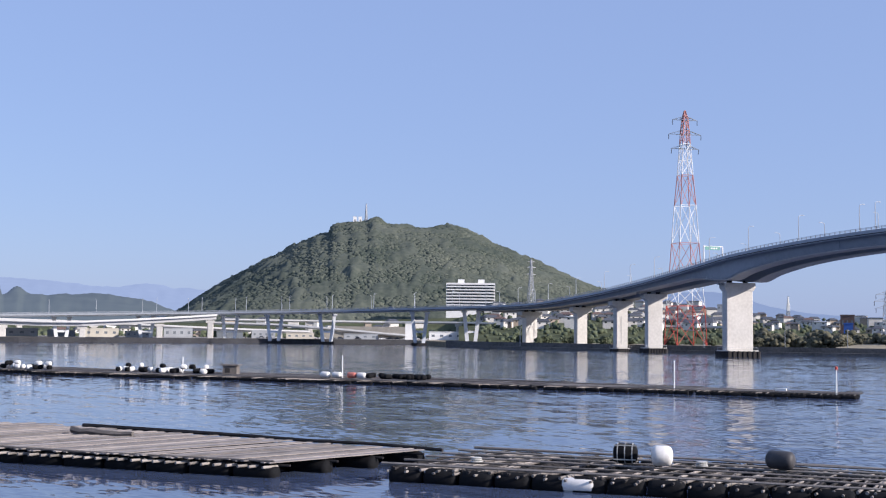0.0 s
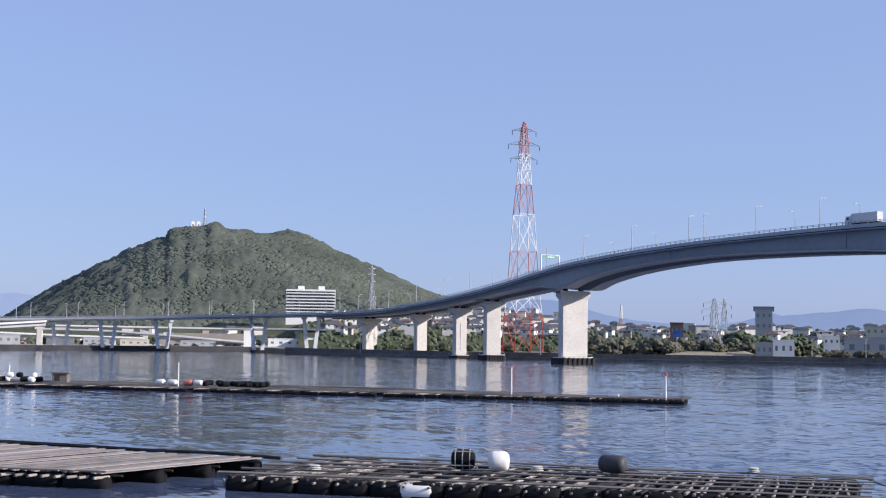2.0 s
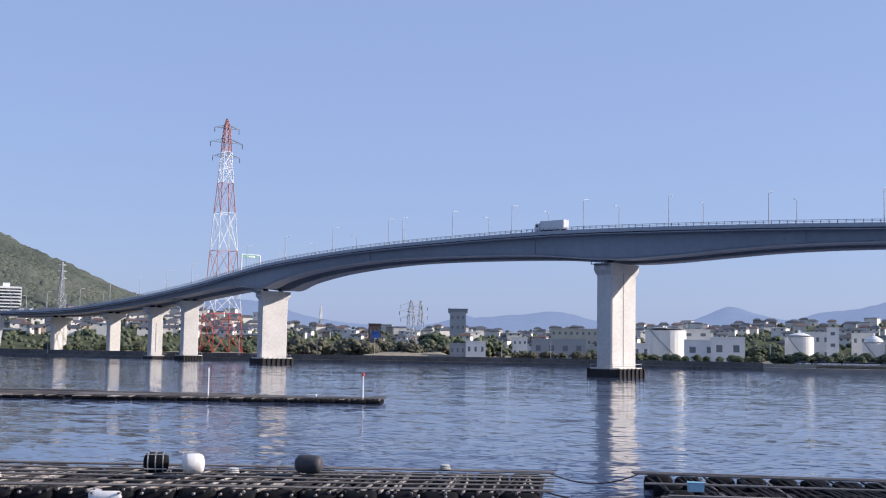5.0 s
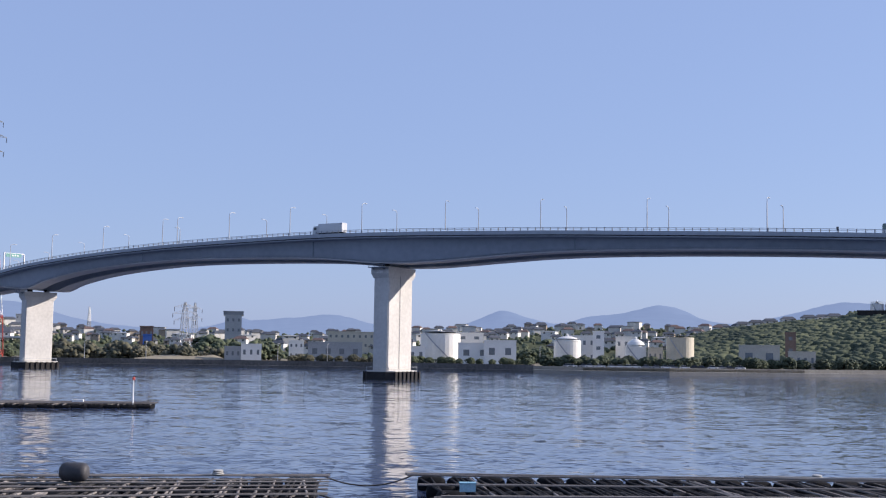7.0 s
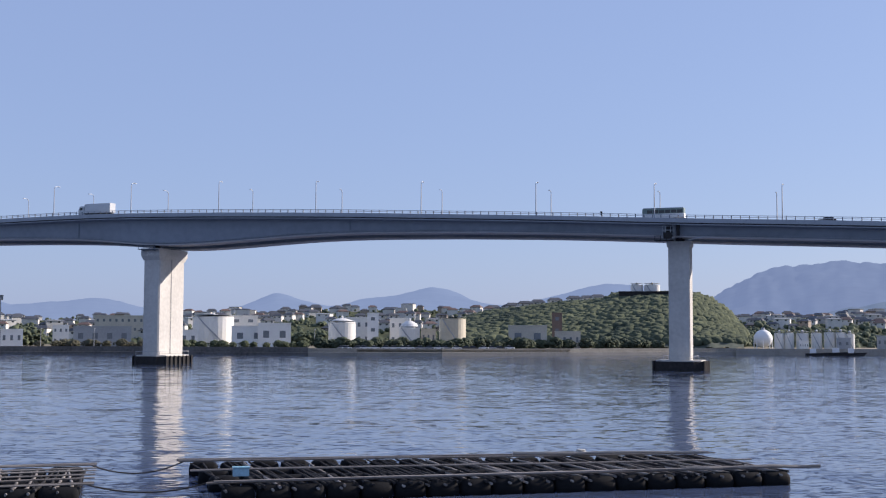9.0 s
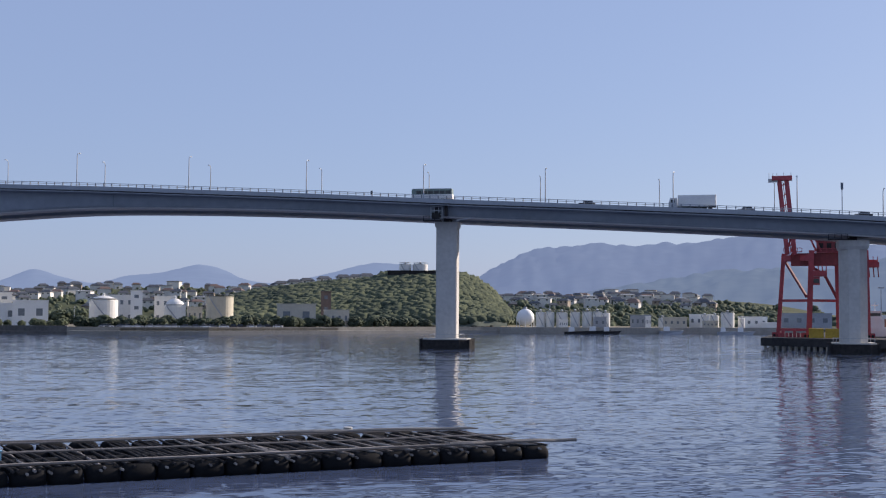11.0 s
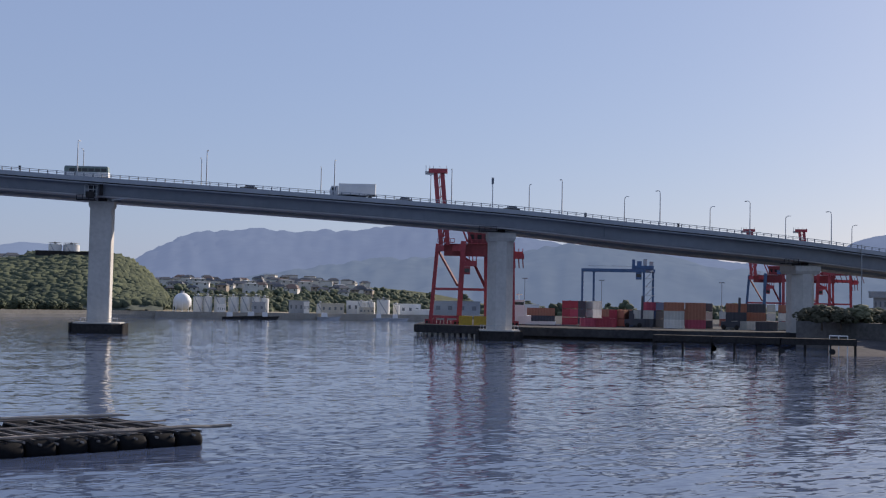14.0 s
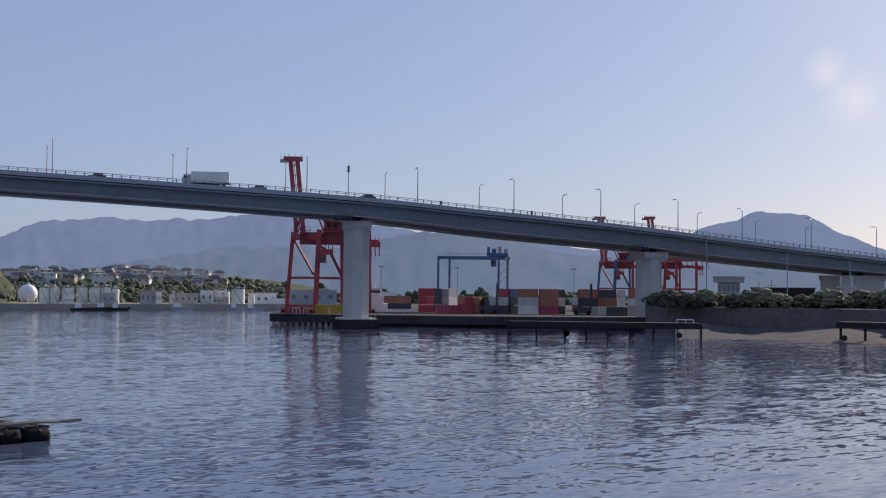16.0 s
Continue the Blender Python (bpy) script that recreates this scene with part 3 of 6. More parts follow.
rail_run(0, 30, 0.14, 2.2)
rail_run(0, 30, DECK - 0.14, 3.0)
# added dark strip stands in for the shade below the deck overhang
part("edge_conduit", sweep(lambda d: [(-0.16, -1.12), (0, -1.12), (0, -1.42), (-0.16, -1.42)], 0, 30, 260), TAR, bridge, "dark strip for the shade under the deck edge")
part("edge_pipe", sweep(lambda d: [(-0.2, -1.47), (0.05, -1.47), (0.05, -1.64), (-0.2, -1.64)], 0, 30, 260), SLAB, bridge, "pale water pipe under the deck edge")
part("girder_stiffener", sweep(lambda d: [(2.2, -d + 0.75), (2.6, -d + 0.75), (2.6, -d + 0.62), (2.2, -d + 0.62)], 8, 30, 260), STEEL, bridge)


rib = M().box(0, 0, 0, 0.2, 0.14, 1.0).mesh("web_joint")
for head in (33.2, 41.0, 53.5, 92.6):
    p, al, ac, d = deck(s_head(head), 2.3)
    part("web_joint", rib, GIRDER_DARK, bridge, "dark welded web joint", at=pose(p.x, p.y, p.z - d + 0.6, 0, 0, math.degrees(math.atan2(al.y, al.x))) @ Matrix.Diagonal((1, 1, d - 2.6, 1)))


def service_platform(s, u):
    p, al, ac, d = deck(s, u)
    rz = math.degrees(math.atan2(al.y, al.x))
    at = pose(p.x, p.y, p.z - d - 1.2, 0, 0, rz)
    m = M().box(0, 0, 0, 4.6, 1.8, 0.22)
    pl = part("service_platform", m, TAR, bridge, "dark steel inspection platform at the pier head", at=at)
    for x in (-2.2, -0.75, 0.75, 2.2):
        part("platform_post", M().box(x, -0.85, 0.2, 0.12, 0.12, 1.1), TAR, pl)
    part("platform_rail", M().beam((-2.3, -0.85, 1.3), (2.3, -0.85, 1.3), 0.12), TAR, pl)


for head in (68.4, 87.0, 100.9):
    service_platform(s_head(head, 2.0), 2.0)
# drain pipes and joint cover at the joint pier
p, al, ac, d = deck(s_head(69.0), 1.2)
jm = M()
jm.box(0, 0, -d + 0.2, 0.8, 0.5, d - 1.4)
jm.box(-2.6, 0, -d - 0.4, 2.0, 1.6, 1.5)
jm.box(-2.4, 0.4, -3.6, 1.6, 0.3, 2.0)
part("joint_cover", jm, TAR, bridge, "dark joint cover and drain box", at=pose(p.x, p.y, p.z, 0, 0, math.degrees(math.atan2(al.y, al.x))))


cage = M()
for x in (-4.0, -3.1, -1.9, -1.0):
    cage.beam((x, -0.1, -4.9), (x, -0.1, -1.8), 0.16)
for z in (-1.85, -2.9, -3.9, -4.85):
    cage.beam((-4.05, -0.1, z), (-0.95, -0.1, z), 0.16)
part("inspection_cage", cage, RAIL, bridge, "pale steel access cage on the girder side", at=pose(p.x, p.y, p.z, 0, 0, math.degrees(math.atan2(al.y, al.x))))
part("joint_strut", M().beam((2.6, 0.2, -d - 0.9), (6.4, 0.6, -d - 0.1), 0.22), RAIL, bridge, "thin steel strut beside the joint", at=pose(p.x, p.y, p.z, 0, 0, math.degrees(math.atan2(al.y, al.x))))


def v_pier(head, half_top, half_foot, z0):
    """Two raking steel legs joined by a tie, as under the viaduct."""
    s = s_head(head, DECK / 2)
    p, al, ac, d = deck(s, DECK / 2)
    top = p.z - d + 0.2
    t = thing("raking_pier", "pale grey pair of raking pier legs on a dark fender", "bridge pier", pose(p.x, p.y, 0, 0, 0, -head), "raking piers")
    for sx in (-1, 1):
        m = M()
        a, b = Vector((sx * half_top, 0, top)), Vector((sx * half_foot, 0, z0))
        m.beam(b, a, 2.1, 2.1)
        m.box(a.x, 0, top - 0.6, 3.2, 3.4, 1.0)
        part("leg", m, PALE, t)
    k = 0.42
    x = half_foot + (half_top - half_foot) * k
    part("tie_beam", M().beam((-x, 0, z0 + (top - z0) * k), (x, 0, z0 + (top - z0) * k), 1.3, 1.2), PALE, t)
    part("footing", M().prism([(-half_foot - 2.4, -2.6), (half_foot + 2.4, -2.6), (half_foot + 2.4, 2.6), (-half_foot - 2.4, 2.6)], -3, 1.5), TAR, t, "dark fender round the foot")


PALE = mat("pale_pier_paint", (0.66, 0.69, 0.72), 0.6, var=0.1, scale=0.2)
for head, a, b in ((16.6, 4.2, 2.0), (14.15, 4.4, 2.2), (9.8, 4.6, 2.2), (7.35, 4.6, 2.4), (5.3, 4.6, 2.6), (1.5, 4.6, 2.6), (-2.2, 4.6, 2.6)):
    v_pier(head, a, b, 0)


def street_lamp(p, across, h=9.0, group="lamps along the bridge"):
    t = thing("street_lamp", "slim grey street lamp with a curved arm on the bridge edge", "street lamp", Matrix.Translation(p), group)
    part("pole", M().tube((0, 0, -0.1), (0, 0, h - 0.8), 0.17, 0.11, 6), RAIL, t)
    m = M()
    last = Vector((0, 0, h - 0.8))
    for i in range(1, 6):
        w = math.pi / 2 * i / 5
        q = across * (1.5 * (1 - math.cos(w))) + Vector((0, 0, h - 0.8 + 0.8 * math.sin(w)))
        m.tube(last, q, 0.1, 0.09, 5)
        last = q
    part("arm", m, RAIL, t)
    part("lamp_head", M().beam(last, last + across * 0.95 - Vector((0, 0, 0.06)), 0.34, 0.16), RAIL, t)
    return t


arc = [880 - 27.5 * i for i in range(20)]
near_arcs = [v for v in arc if v > 260] + [886.6, 910, 936, 964, 992, 1020.7, 1050.9, 1082.8, 1114.4, 1146, 1178, 1207.6, 1235.7, 1261.8, 1288, 1312.7, 1334, 1358, 1382]
for v in near_arcs:
    p, al, ac, d = deck(s_at(v), 0.2)
    street_lamp(p, ac)
far_heads = [39.03, 41.84, 45.16, 49.04, 53.22, 57.97, 63.14, 68.23, 73.51, 79.07, 84.26, 88.94, 93.41, 97.34, 100.71, 103.58, 106.2, 108.4]
for h in far_heads:
    p, al, ac, d = deck(s_head(h, DECK - 0.2), DECK - 0.2)
    street_lamp(p, -ac)
for i in range(22):
    p, al, ac, d = deck(s_at(868 - 27.5 * i), DECK - 0.2)
    street_lamp(p, -ac)


# ---- vehicles ----
GLASS = mat("dark_window", (0.02, 0.025, 0.03), 0.12, var=0.2)
TYRE = mat("tyre_rubber", (0.02, 0.02, 0.02), 0.9)
SILVER = mat("silver_body", (0.5, 0.52, 0.54), 0.4, metal=0.3, var=0.06)
GREENISH = mat("bus_green", (0.16, 0.22, 0.2), 0.4, var=0.1)
CARS = {n: mat("car_" + n, c, 0.3, var=0.05) for n, c in (("dark", (0.03, 0.03, 0.035)), ("white", (0.7, 0.7, 0.7)), ("grey", (0.25, 0.26, 0.28)))}


def wheels(t, xs, y, r):
    wheel = M().tube((0, -0.14, 0), (0, 0.14, 0), r, r, 14).mesh("wheel")
    for x in xs:
        for s in (-1, 1):
            part("wheel", wheel, TYRE, t, at=pose(x, s * y, r))


def on_road(head, u, toward=1):
    s = s_head(head, u)
    p, al, ac, d = deck(s, u)
    return pose(p.x, p.y, p.z - 0.3, 0, 0, math.degrees(math.atan2(al.y * toward, al.x * toward)))


def lorry(head, u, toward, box, label):
    t = thing("lorry", label, "lorry", on_road(head, u, toward))
    part("chassis", M().box(0, 0, 0.6, 11.4, 1.1, 0.35), TYRE, t)
    b = M().box(-1.0, 0, 0.98, 9.2, 2.48, 2.75)
    part("cargo_box", b, box, t)
    for x in (-5.62, 3.62):
        part("box_frame", M().box(x, 0, 0.97, 0.06, 2.54, 2.8), RAIL, t)
    c = M()
    c.add([(3.9, -1.2, 0.6), (5.9, -1.2, 0.6), (5.9, 1.2, 0.6), (3.9, 1.2, 0.6), (3.9, -1.2, 3.1), (5.5, -1.15, 3.1), (5.5, 1.15, 3.1), (3.9, 1.2, 3.1), (5.95, -1.2, 1.8), (5.95, 1.2, 1.8)],
          [(3, 2, 1, 0), (0, 1, 8, 5, 4), (1, 2, 9, 8), (8, 9, 6, 5), (2, 3, 7, 6, 9), (4, 5, 6, 7), (3, 0, 4, 7)])
    cab = part("cab", c, SILVER, t)
    part("windscreen", M().add([(5.93, -1.0, 1.95), (5.93, 1.0, 1.95), (5.6, 1.0, 2.85), (5.6, -1.0, 2.85)], [(0, 1, 2, 3)]), GLASS, cab)
    for y in (-1.22, 1.22):
        part("side_window", M().box(4.9, y, 1.9, 0.95, 0.03, 0.8), GLASS, cab)
    wheels(t, (4.8, -1.6, -2.8, -4.2), 1.05, 0.5)


lorry(42.0, 3.6, -1, SILVER, "grey box lorry driving over the bridge")
lorry(80.6, 3.6, -1, WHITE, "white box lorry driving over the bridge")

bus = thing("bus", "dark green and pale city bus on the bridge", "bus", on_road(68.4, 3.6, -1))
m = M()
m.box(0, 0, 0.45, 10.8, 2.48, 1.15)
part("lower_body", m, WHITE, bus)
part("upper_body", M().box(0, 0, 1.6, 10.7, 2.44, 1.4, taper=0.985), GREENISH, bus)
part("roof", M().box(0, 0, 2.98, 10.5, 2.3, 0.16, taper=0.96), SILVER, bus)
for y in (-1.235, 1.235):
    for i in range(6):
        part("side_window", M().box(-4.3 + i * 1.55, y, 1.7, 1.35, 0.03, 0.85), GLASS, bus)
part("windscreen", M().box(5.37, 0, 1.4, 0.04, 2.2, 1.35), GLASS, bus)
wheels(bus, (3.4, -2.9), 1.08, 0.5)


def car(head, u, toward, paint, label):
    t = thing("car", label, "car", on_road(head, u, toward), "cars on the bridge")
    part("body", M().box(0, 0, 0.28, 4.3, 1.72, 0.55, taper=0.97), paint, t)
    part("cabin", M().box(-0.25, 0, 0.82, 2.6, 1.5, 0.6, taper=0.78), GLASS, t)
    part("roof", M().box(-0.25, 0, 1.4, 1.9, 1.2, 0.05), paint, t)
    wheels(t, (1.3, -1.35), 0.78, 0.31)


for head, u, toward, n in ((75.7, 3.6, -1, "dark"), (83.0, 3.6, -1, "grey"), (88.1, 3.6, -1, "dark"), (92.3, 14, 1, "white"), (106.4, 14, 1, "white"), (18.0, 4, 1, "white"), (12.8, 4, 1, "white"), (20.9, 4, 1, "white"), (33.7, 15, 1, "grey")):
    car(head, u, toward, CARS[n], {"dark": "dark saloon car on the bridge", "white": "white car on the bridge", "grey": "grey car on the bridge"}[n])

def parked(a, d, paint, label):
    t = thing("car", label, "car", pose(*polar(a, d, GROUND), 0, 0, -a + rng.uniform(-8, 8)), "parked cars by the shore road")
    part("body", M().box(0, 0, 0.28, 4.3, 1.72, 0.6, taper=0.97), paint, t)
    part("cabin", M().box(-0.25, 0, 0.87, 2.6, 1.5, 0.65, taper=0.78), GLASS, t)
    part("roof", M().box(-0.25, 0, 1.5, 1.9, 1.2, 0.05), paint, t)
    wheels(t, (1.3, -1.35), 0.78, 0.31)


for i in range(20):
    n = rng.choice(("white", "white", "grey", "dark"))
    a = 53.2 + i * 0.42 + rng.uniform(-0.12, 0.12)
    parked(a, 514 + max(0, a - 58) * 5.2, CARS[n], {"dark": "dark car parked on the shore road", "white": "white car parked on the shore road", "grey": "grey car parked on the shore road"}[n])
for i in range(22):
    n = rng.choice(("white", "white", "grey", "dark"))
    parked(6.0 + i * 0.4 + rng.uniform(-0.1, 0.1), rng.uniform(800, 830), CARS[n], {"dark": "dark car parked in the yard", "white": "white car parked in the yard", "grey": "grey car parked in the yard"}[n])

# road signs on the bridge
def road_sign(head, u, h, w, hh, material, label):
    p, al, ac, d = deck(s_head(head, u), u)
    t = thing("road_sign", label, "road sign", pose(p.x, p.y, p.z, 0, 0, -head))
    part("pole", M().tube((0, 0, -0.1), (0, 0, h), 0.12, 0.1, 6), RAIL, t)
    part("board", M().box(0, -0.12, h - hh, w, 0.1, hh), material, t)


SIGN_GREEN = mat("sign_green", (0.12, 0.3, 0.27), 0.5)
road_sign(87.2, 0.2, 7.6, 0.6, 1.7, GIRDER_DARK, "narrow dark traffic sign on a tall pole")
for h in (91.6, 95.9, 65.5):
    road_sign(h, DECK - 0.2, 3.4, 0.6, 1.1, TAR, "small dark traffic sign on a pole")
p, al, ac, d = deck(s_head(27.4, 0.2), 0.2)
gantry = thing("sign_gantry", "white sign gantry with a green direction board over the road", "road sign", pose(p.x, p.y, p.z, 0, 0, -27.4))
part("post", M().tube((0, 0, 0), (0, 0, 6.6), 0.3, 0.25, 8), WHITE, gantry)
part("post", M().tube((7.2, 4, 0), (7.2, 4, 6.2), 0.3, 0.25, 8), WHITE, gantry)
part("crossbar", M().beam((0, 0, 6.3), (7.2, 4, 6.3), 0.35), WHITE, gantry)
part("board", M().box(3.4, 1.6, 4.9, 6.4, 0.15, 1.4, 29), SIGN_GREEN, gantry, "green direction board")
for i in range(3):
    part("board_text", M().box(3.1 + i * 0.9, 1.35 + i * 0.5, 5.3, 0.6, 0.02, 0.5, 29), WHITE, gantry, "pale bar of lettering")

# ---- lower ramps by the left shore ----
RAMP = mat("ramp_paint", (0.46, 0.465, 0.465), 0.6, var=0.1, scale=0.2)

RAMP_EDGE = mat("ramp_parapet", (0.6, 0.6, 0.58), 0.7, var=0.15, scale=0.2)


def ramp(rows, w, t, label, posts=(), base=0.0):
    """A side ramp: rows of heading, distance, top height; posts are (heading, distance)."""
    r = thing("ramp", label, "ramp")
    pts = [polar(a, d, z) for a, d, z in rows]
    sides = []
    for i in range(len(pts)):
        run = pts[min(i + 1, len(pts) - 1)] - pts[max(i - 1, 0)]
        sides.append(Vector((-run.y, run.x, 0)).normalized())
    def strip(prof):
        m = M().grid([[p + n * u + Vector((0, 0, v)) for u, v in prof + prof[:1]] for p, n in zip(pts, sides)])
        k = len(prof) + 1
        m.f += [tuple(range(k - 1)), tuple((len(pts) - 1) * k + i for i in range(k - 1))]
        return m
    part("girder", strip([(1.6, -1.25), (1.9, -t), (w - 1.9, -t), (w - 1.6, -1.25)]), RAMP, r, "pale painted girder")
    part("ramp_deck", strip([(0, -0.9), (w, -0.9), (w, -1.15), (w - 1.6, -1.3), (1.6, -1.3), (0, -1.15)]), RAMP, r)
    part("parapet", strip([(0, -0.9), (0.3, -0.9), (0.25, 0), (0.02, 0)]), RAMP_EDGE, r)
    part("parapet", strip([(w - 0.3, -0.9), (w, -0.9), (w - 0.02, 0), (w - 0.25, 0)]), RAMP_EDGE, r)
    for a, d, z in posts:
        p = polar(a, d)
        post = part("column", M().prism([(-1.5, -1.2), (1.5, -1.2), (1.9, 0), (1.5, 1.2), (-1.5, 1.2), (-1.9, 0)], -3, z), CONCRETE, r, at=pose(p.x, p.y, 0, 0, 0, -a))
        part("column_head", M().box(0, 0, z - 1.6, 5.5, 2.6, 1.5), CONCRETE, post)


ramp([(-14, 768.6, 14.36), (-6, 752.5, 13.5), (-3, 746.0, 12.42), (-1.3, 743.9, 12.53), (1, 746.0, 14.14), (3, 750.4, 15.87), (4.7, 755.7, 17.59)], 9, 3.2, "sunlit white ramp bridge along the quay edge",
     [(-4.7, 752.5, 9.63), (-1.3, 748.2, 9.42), (2.1, 752.5, 11.35), (4.4, 757.9, 13.71)])
ramp([(-14, 840, 12.5), (-5, 840, 14.2), (-1, 835, 13.0), (2, 830, 11), (6, 832, 9.0), (9, 835, 8)], 9, 2.4, "grey side ramp sloping down to the quay", [(-4, 843, 11), (-0.8, 838, 10.5), (3, 834, 8)])
ramp([(4.5, 860, 13.6), (7.5, 850, 12.6), (10, 840, 10.2), (12, 835, 7.8), (14.0, 833, 5.6)], 9, 2.0, "pale curved ramp sloping down behind the bridge", [(7.6, 853, 10.4), (10, 843, 8.2)])
ramp([(5, 905, 16.2), (9, 900, 15.8), (12.5, 895, 15.4), (16, 880, 15.6), (20, 860, 14.6), (24, 835, 14.2), (29, 800, 13.8)], 9, 1.8, "pale low road viaduct on the far shore", [(9, 903, 14), (12.6, 898, 13.5), (16, 883, 13.6), (18, 875, 13), (20, 863, 12.6), (22, 850, 12.4), (24, 838, 12.2), (26.5, 822, 12)])
for rows, z1, lab in (([(10.2, 850), (13.6, 845)], 11.2, "pale retaining wall below the road"), ([(9.6, 842), (13.7, 838)], 7.4, "pale lower retaining wall")):
    setting("retaining_wall_%d" % (1 if z1 > 9 else 2), wall_along(rows, GROUND, z1, 3.0), REVET, lab, "retaining wall")
abut = thing("abutment", "white concrete abutment block at the viaduct's end", "abutment", pose(*polar(13.65, 800, GROUND), 0, 0, -13.6))
part("block", M().box(0, 0, 0, 4.8, 8, 10.5), WHITE, abut)
part("coping", M().box(0, 0, 10.5, 5.2, 8.4, 0.6), RAMP, abut)

# quay-side sheds and parked lorries under the ramps
YELLOWISH = mat("pale_shed", (0.5, 0.47, 0.4), 0.8, var=0.15, scale=0.2)
GREYW = mat("grey_shed", (0.33, 0.35, 0.37), 0.8, var=0.15, scale=0.2)
ROOF_D = mat("dark_roof_tiles", (0.07, 0.075, 0.085), 0.6, var=0.3, scale=0.6, rand=0.6)
ROOF_B = mat("brown_roof_tiles", (0.13, 0.085, 0.07), 0.7, var=0.3, scale=0.6)
WALL_W = mat("house_plaster", (0.6, 0.58, 0.54), 0.85, var=0.2, scale=0.3, rand=0.9)
WALL_T = mat("house_timber", (0.3, 0.25, 0.2), 0.85, var=0.25, scale=0.3, rand=0.9)


def house_meshes(w, dp, h, rh):
    body = M().box(0, 0, -2.5, w, dp, h + 2.5).mesh("wall")
    e = 0.5
    r = M().add([(-w / 2 - e, -dp / 2 - e, h), (w / 2 + e, -dp / 2 - e, h), (w / 2 + e, dp / 2 + e, h), (-w / 2 - e, dp / 2 + e, h), (-w / 2 + dp * 0.25, 0, h + rh), (w / 2 - dp * 0.25, 0, h + rh),
                 (-w / 2 - e, -dp / 2 - e, h - 0.25), (w / 2 + e, -dp / 2 - e, h - 0.25), (w / 2 + e, dp / 2 + e, h - 0.25), (-w / 2 - e, dp / 2 + e, h - 0.25)],
                [(0, 1, 5, 4), (1, 2, 5), (2, 3, 4, 5), (3, 0, 4), (0, 6, 7, 1), (1, 7, 8, 2), (2, 8, 9, 3), (3, 9, 6, 0), (9, 8, 7, 6)]).mesh("roof")
    return body, r


KINDS = []
for w, dp, h, rh, wall, roof in ((9, 7, 5.6, 2.0, WALL_W, ROOF_D), (11, 7.5, 5.4, 2.2, WALL_W, ROOF_D), (7.5, 7, 6.2, 1.8, WALL_T, ROOF_D), (10, 8, 5.8, 2.0, WALL_W, ROOF_B), (8, 7, 3.2, 1.8, WALL_T, ROOF_D), (12, 8, 8.4, 0.5, WALL_W, GREYW)):
    KINDS.append((w, dp, h, wall, roof, *house_meshes(w, dp, h, rh)))
PANE = M().box(0, 0, 0, 1.5, 0.06, 1.2).mesh("window")
LABELS = {0: "pale two-storey house with a dark tiled roof", 1: "long pale house with a dark tiled roof", 2: "brown timber house with a dark tiled roof", 3: "pale house with a brown tiled roof", 4: "low brown house with a dark tiled roof", 5: "pale flat-roofed apartment house"}


def house(x, y, z, rz, k, windows=True, size=1.0):
    w, dp, h, wall, roof, mb, mr = KINDS[k]
    t = thing("house", LABELS[k], "house", pose(x, y, z, 0, 0, rz) @ Matrix.Scale(size, 4), "houses of the town")
    b = part("wall", mb, wall, t)
    part("roof", mr, roof, t)
    if windows:
        for i in (-1, 1):
            part("window", PANE, GLASS, b, at=pose(i * w * 0.26, -dp / 2 - 0.01, h - 1.9))


FAR_HOUSES = M()
FAR_SLOTS = []


def far_house(x, y, z, rz, k, size):
    """A house too far off to pick apart, added to the joined far town."""
    w, dp, h, wall, roof, mb, mr = KINDS[k]
    at = pose(x, y, z, 0, 0, rz) @ Matrix.Scale(size, 4)
    for d, slot in ((mb, 0 if wall is WALL_W else 1), (mr, 3 if roof is ROOF_B else 2)):
        FAR_HOUSES.add([at @ v.co for v in d.vertices], [tuple(f.vertices) for f in d.polygons])
        FAR_SLOTS.extend([slot] * len(d.polygons))


def town(n, a0, a1, d0, d1, z=None, kinds=(0, 1, 2, 3, 4, 5, 0, 1, 0)):
    for i in range(n):
        a = a0 + (a1 - a0) * (i + rng.random()) / n
        d = rng.uniform(d0, d1)
        zz = slope(TOWN, 1100, 700 if a > 16 else 960, GROUND - 0.1, 1.1, a, d) if z is None else z
        p = polar(a, d, zz)
        rz, k, size = -a + rng.uniform(-25, 25), rng.choice(kinds), rng.uniform(0.68, 0.92)
        if d < d0 + (d1 - d0) * 0.47:
            house(p.x, p.y, p.z, rz, k, True, size)
        else:
            far_house(p.x, p.y, p.z, rz, k, size)


town(150, 17.2, 28.2, 800, 1090)
town(34, 28.5, 33.5, 860, 1090)
town(64, 33.5, 44.5, 760, 1090)
town(120, 44.5, 60, 800, 1100)
town(26, 60, 66, 900, 1090)
town(90, 71.6, 81.5, 860, 1090)
town(20, 76.0, 80.5, 900, 1090, None, (5, 0, 1))
town(24, -3, 15, 900, 1100)

far_town = FAR_HOUSES.mesh("far_houses")
for k in (WALL_W, WALL_T, ROOF_D, ROOF_B):
    far_town.materials.append(k)
far_town.polygons.foreach_set("material_index", FAR_SLOTS)
tagged(new("far_houses", far_town), "dense far houses with dark tiled roofs on the slope", "houses", "", "stuff")

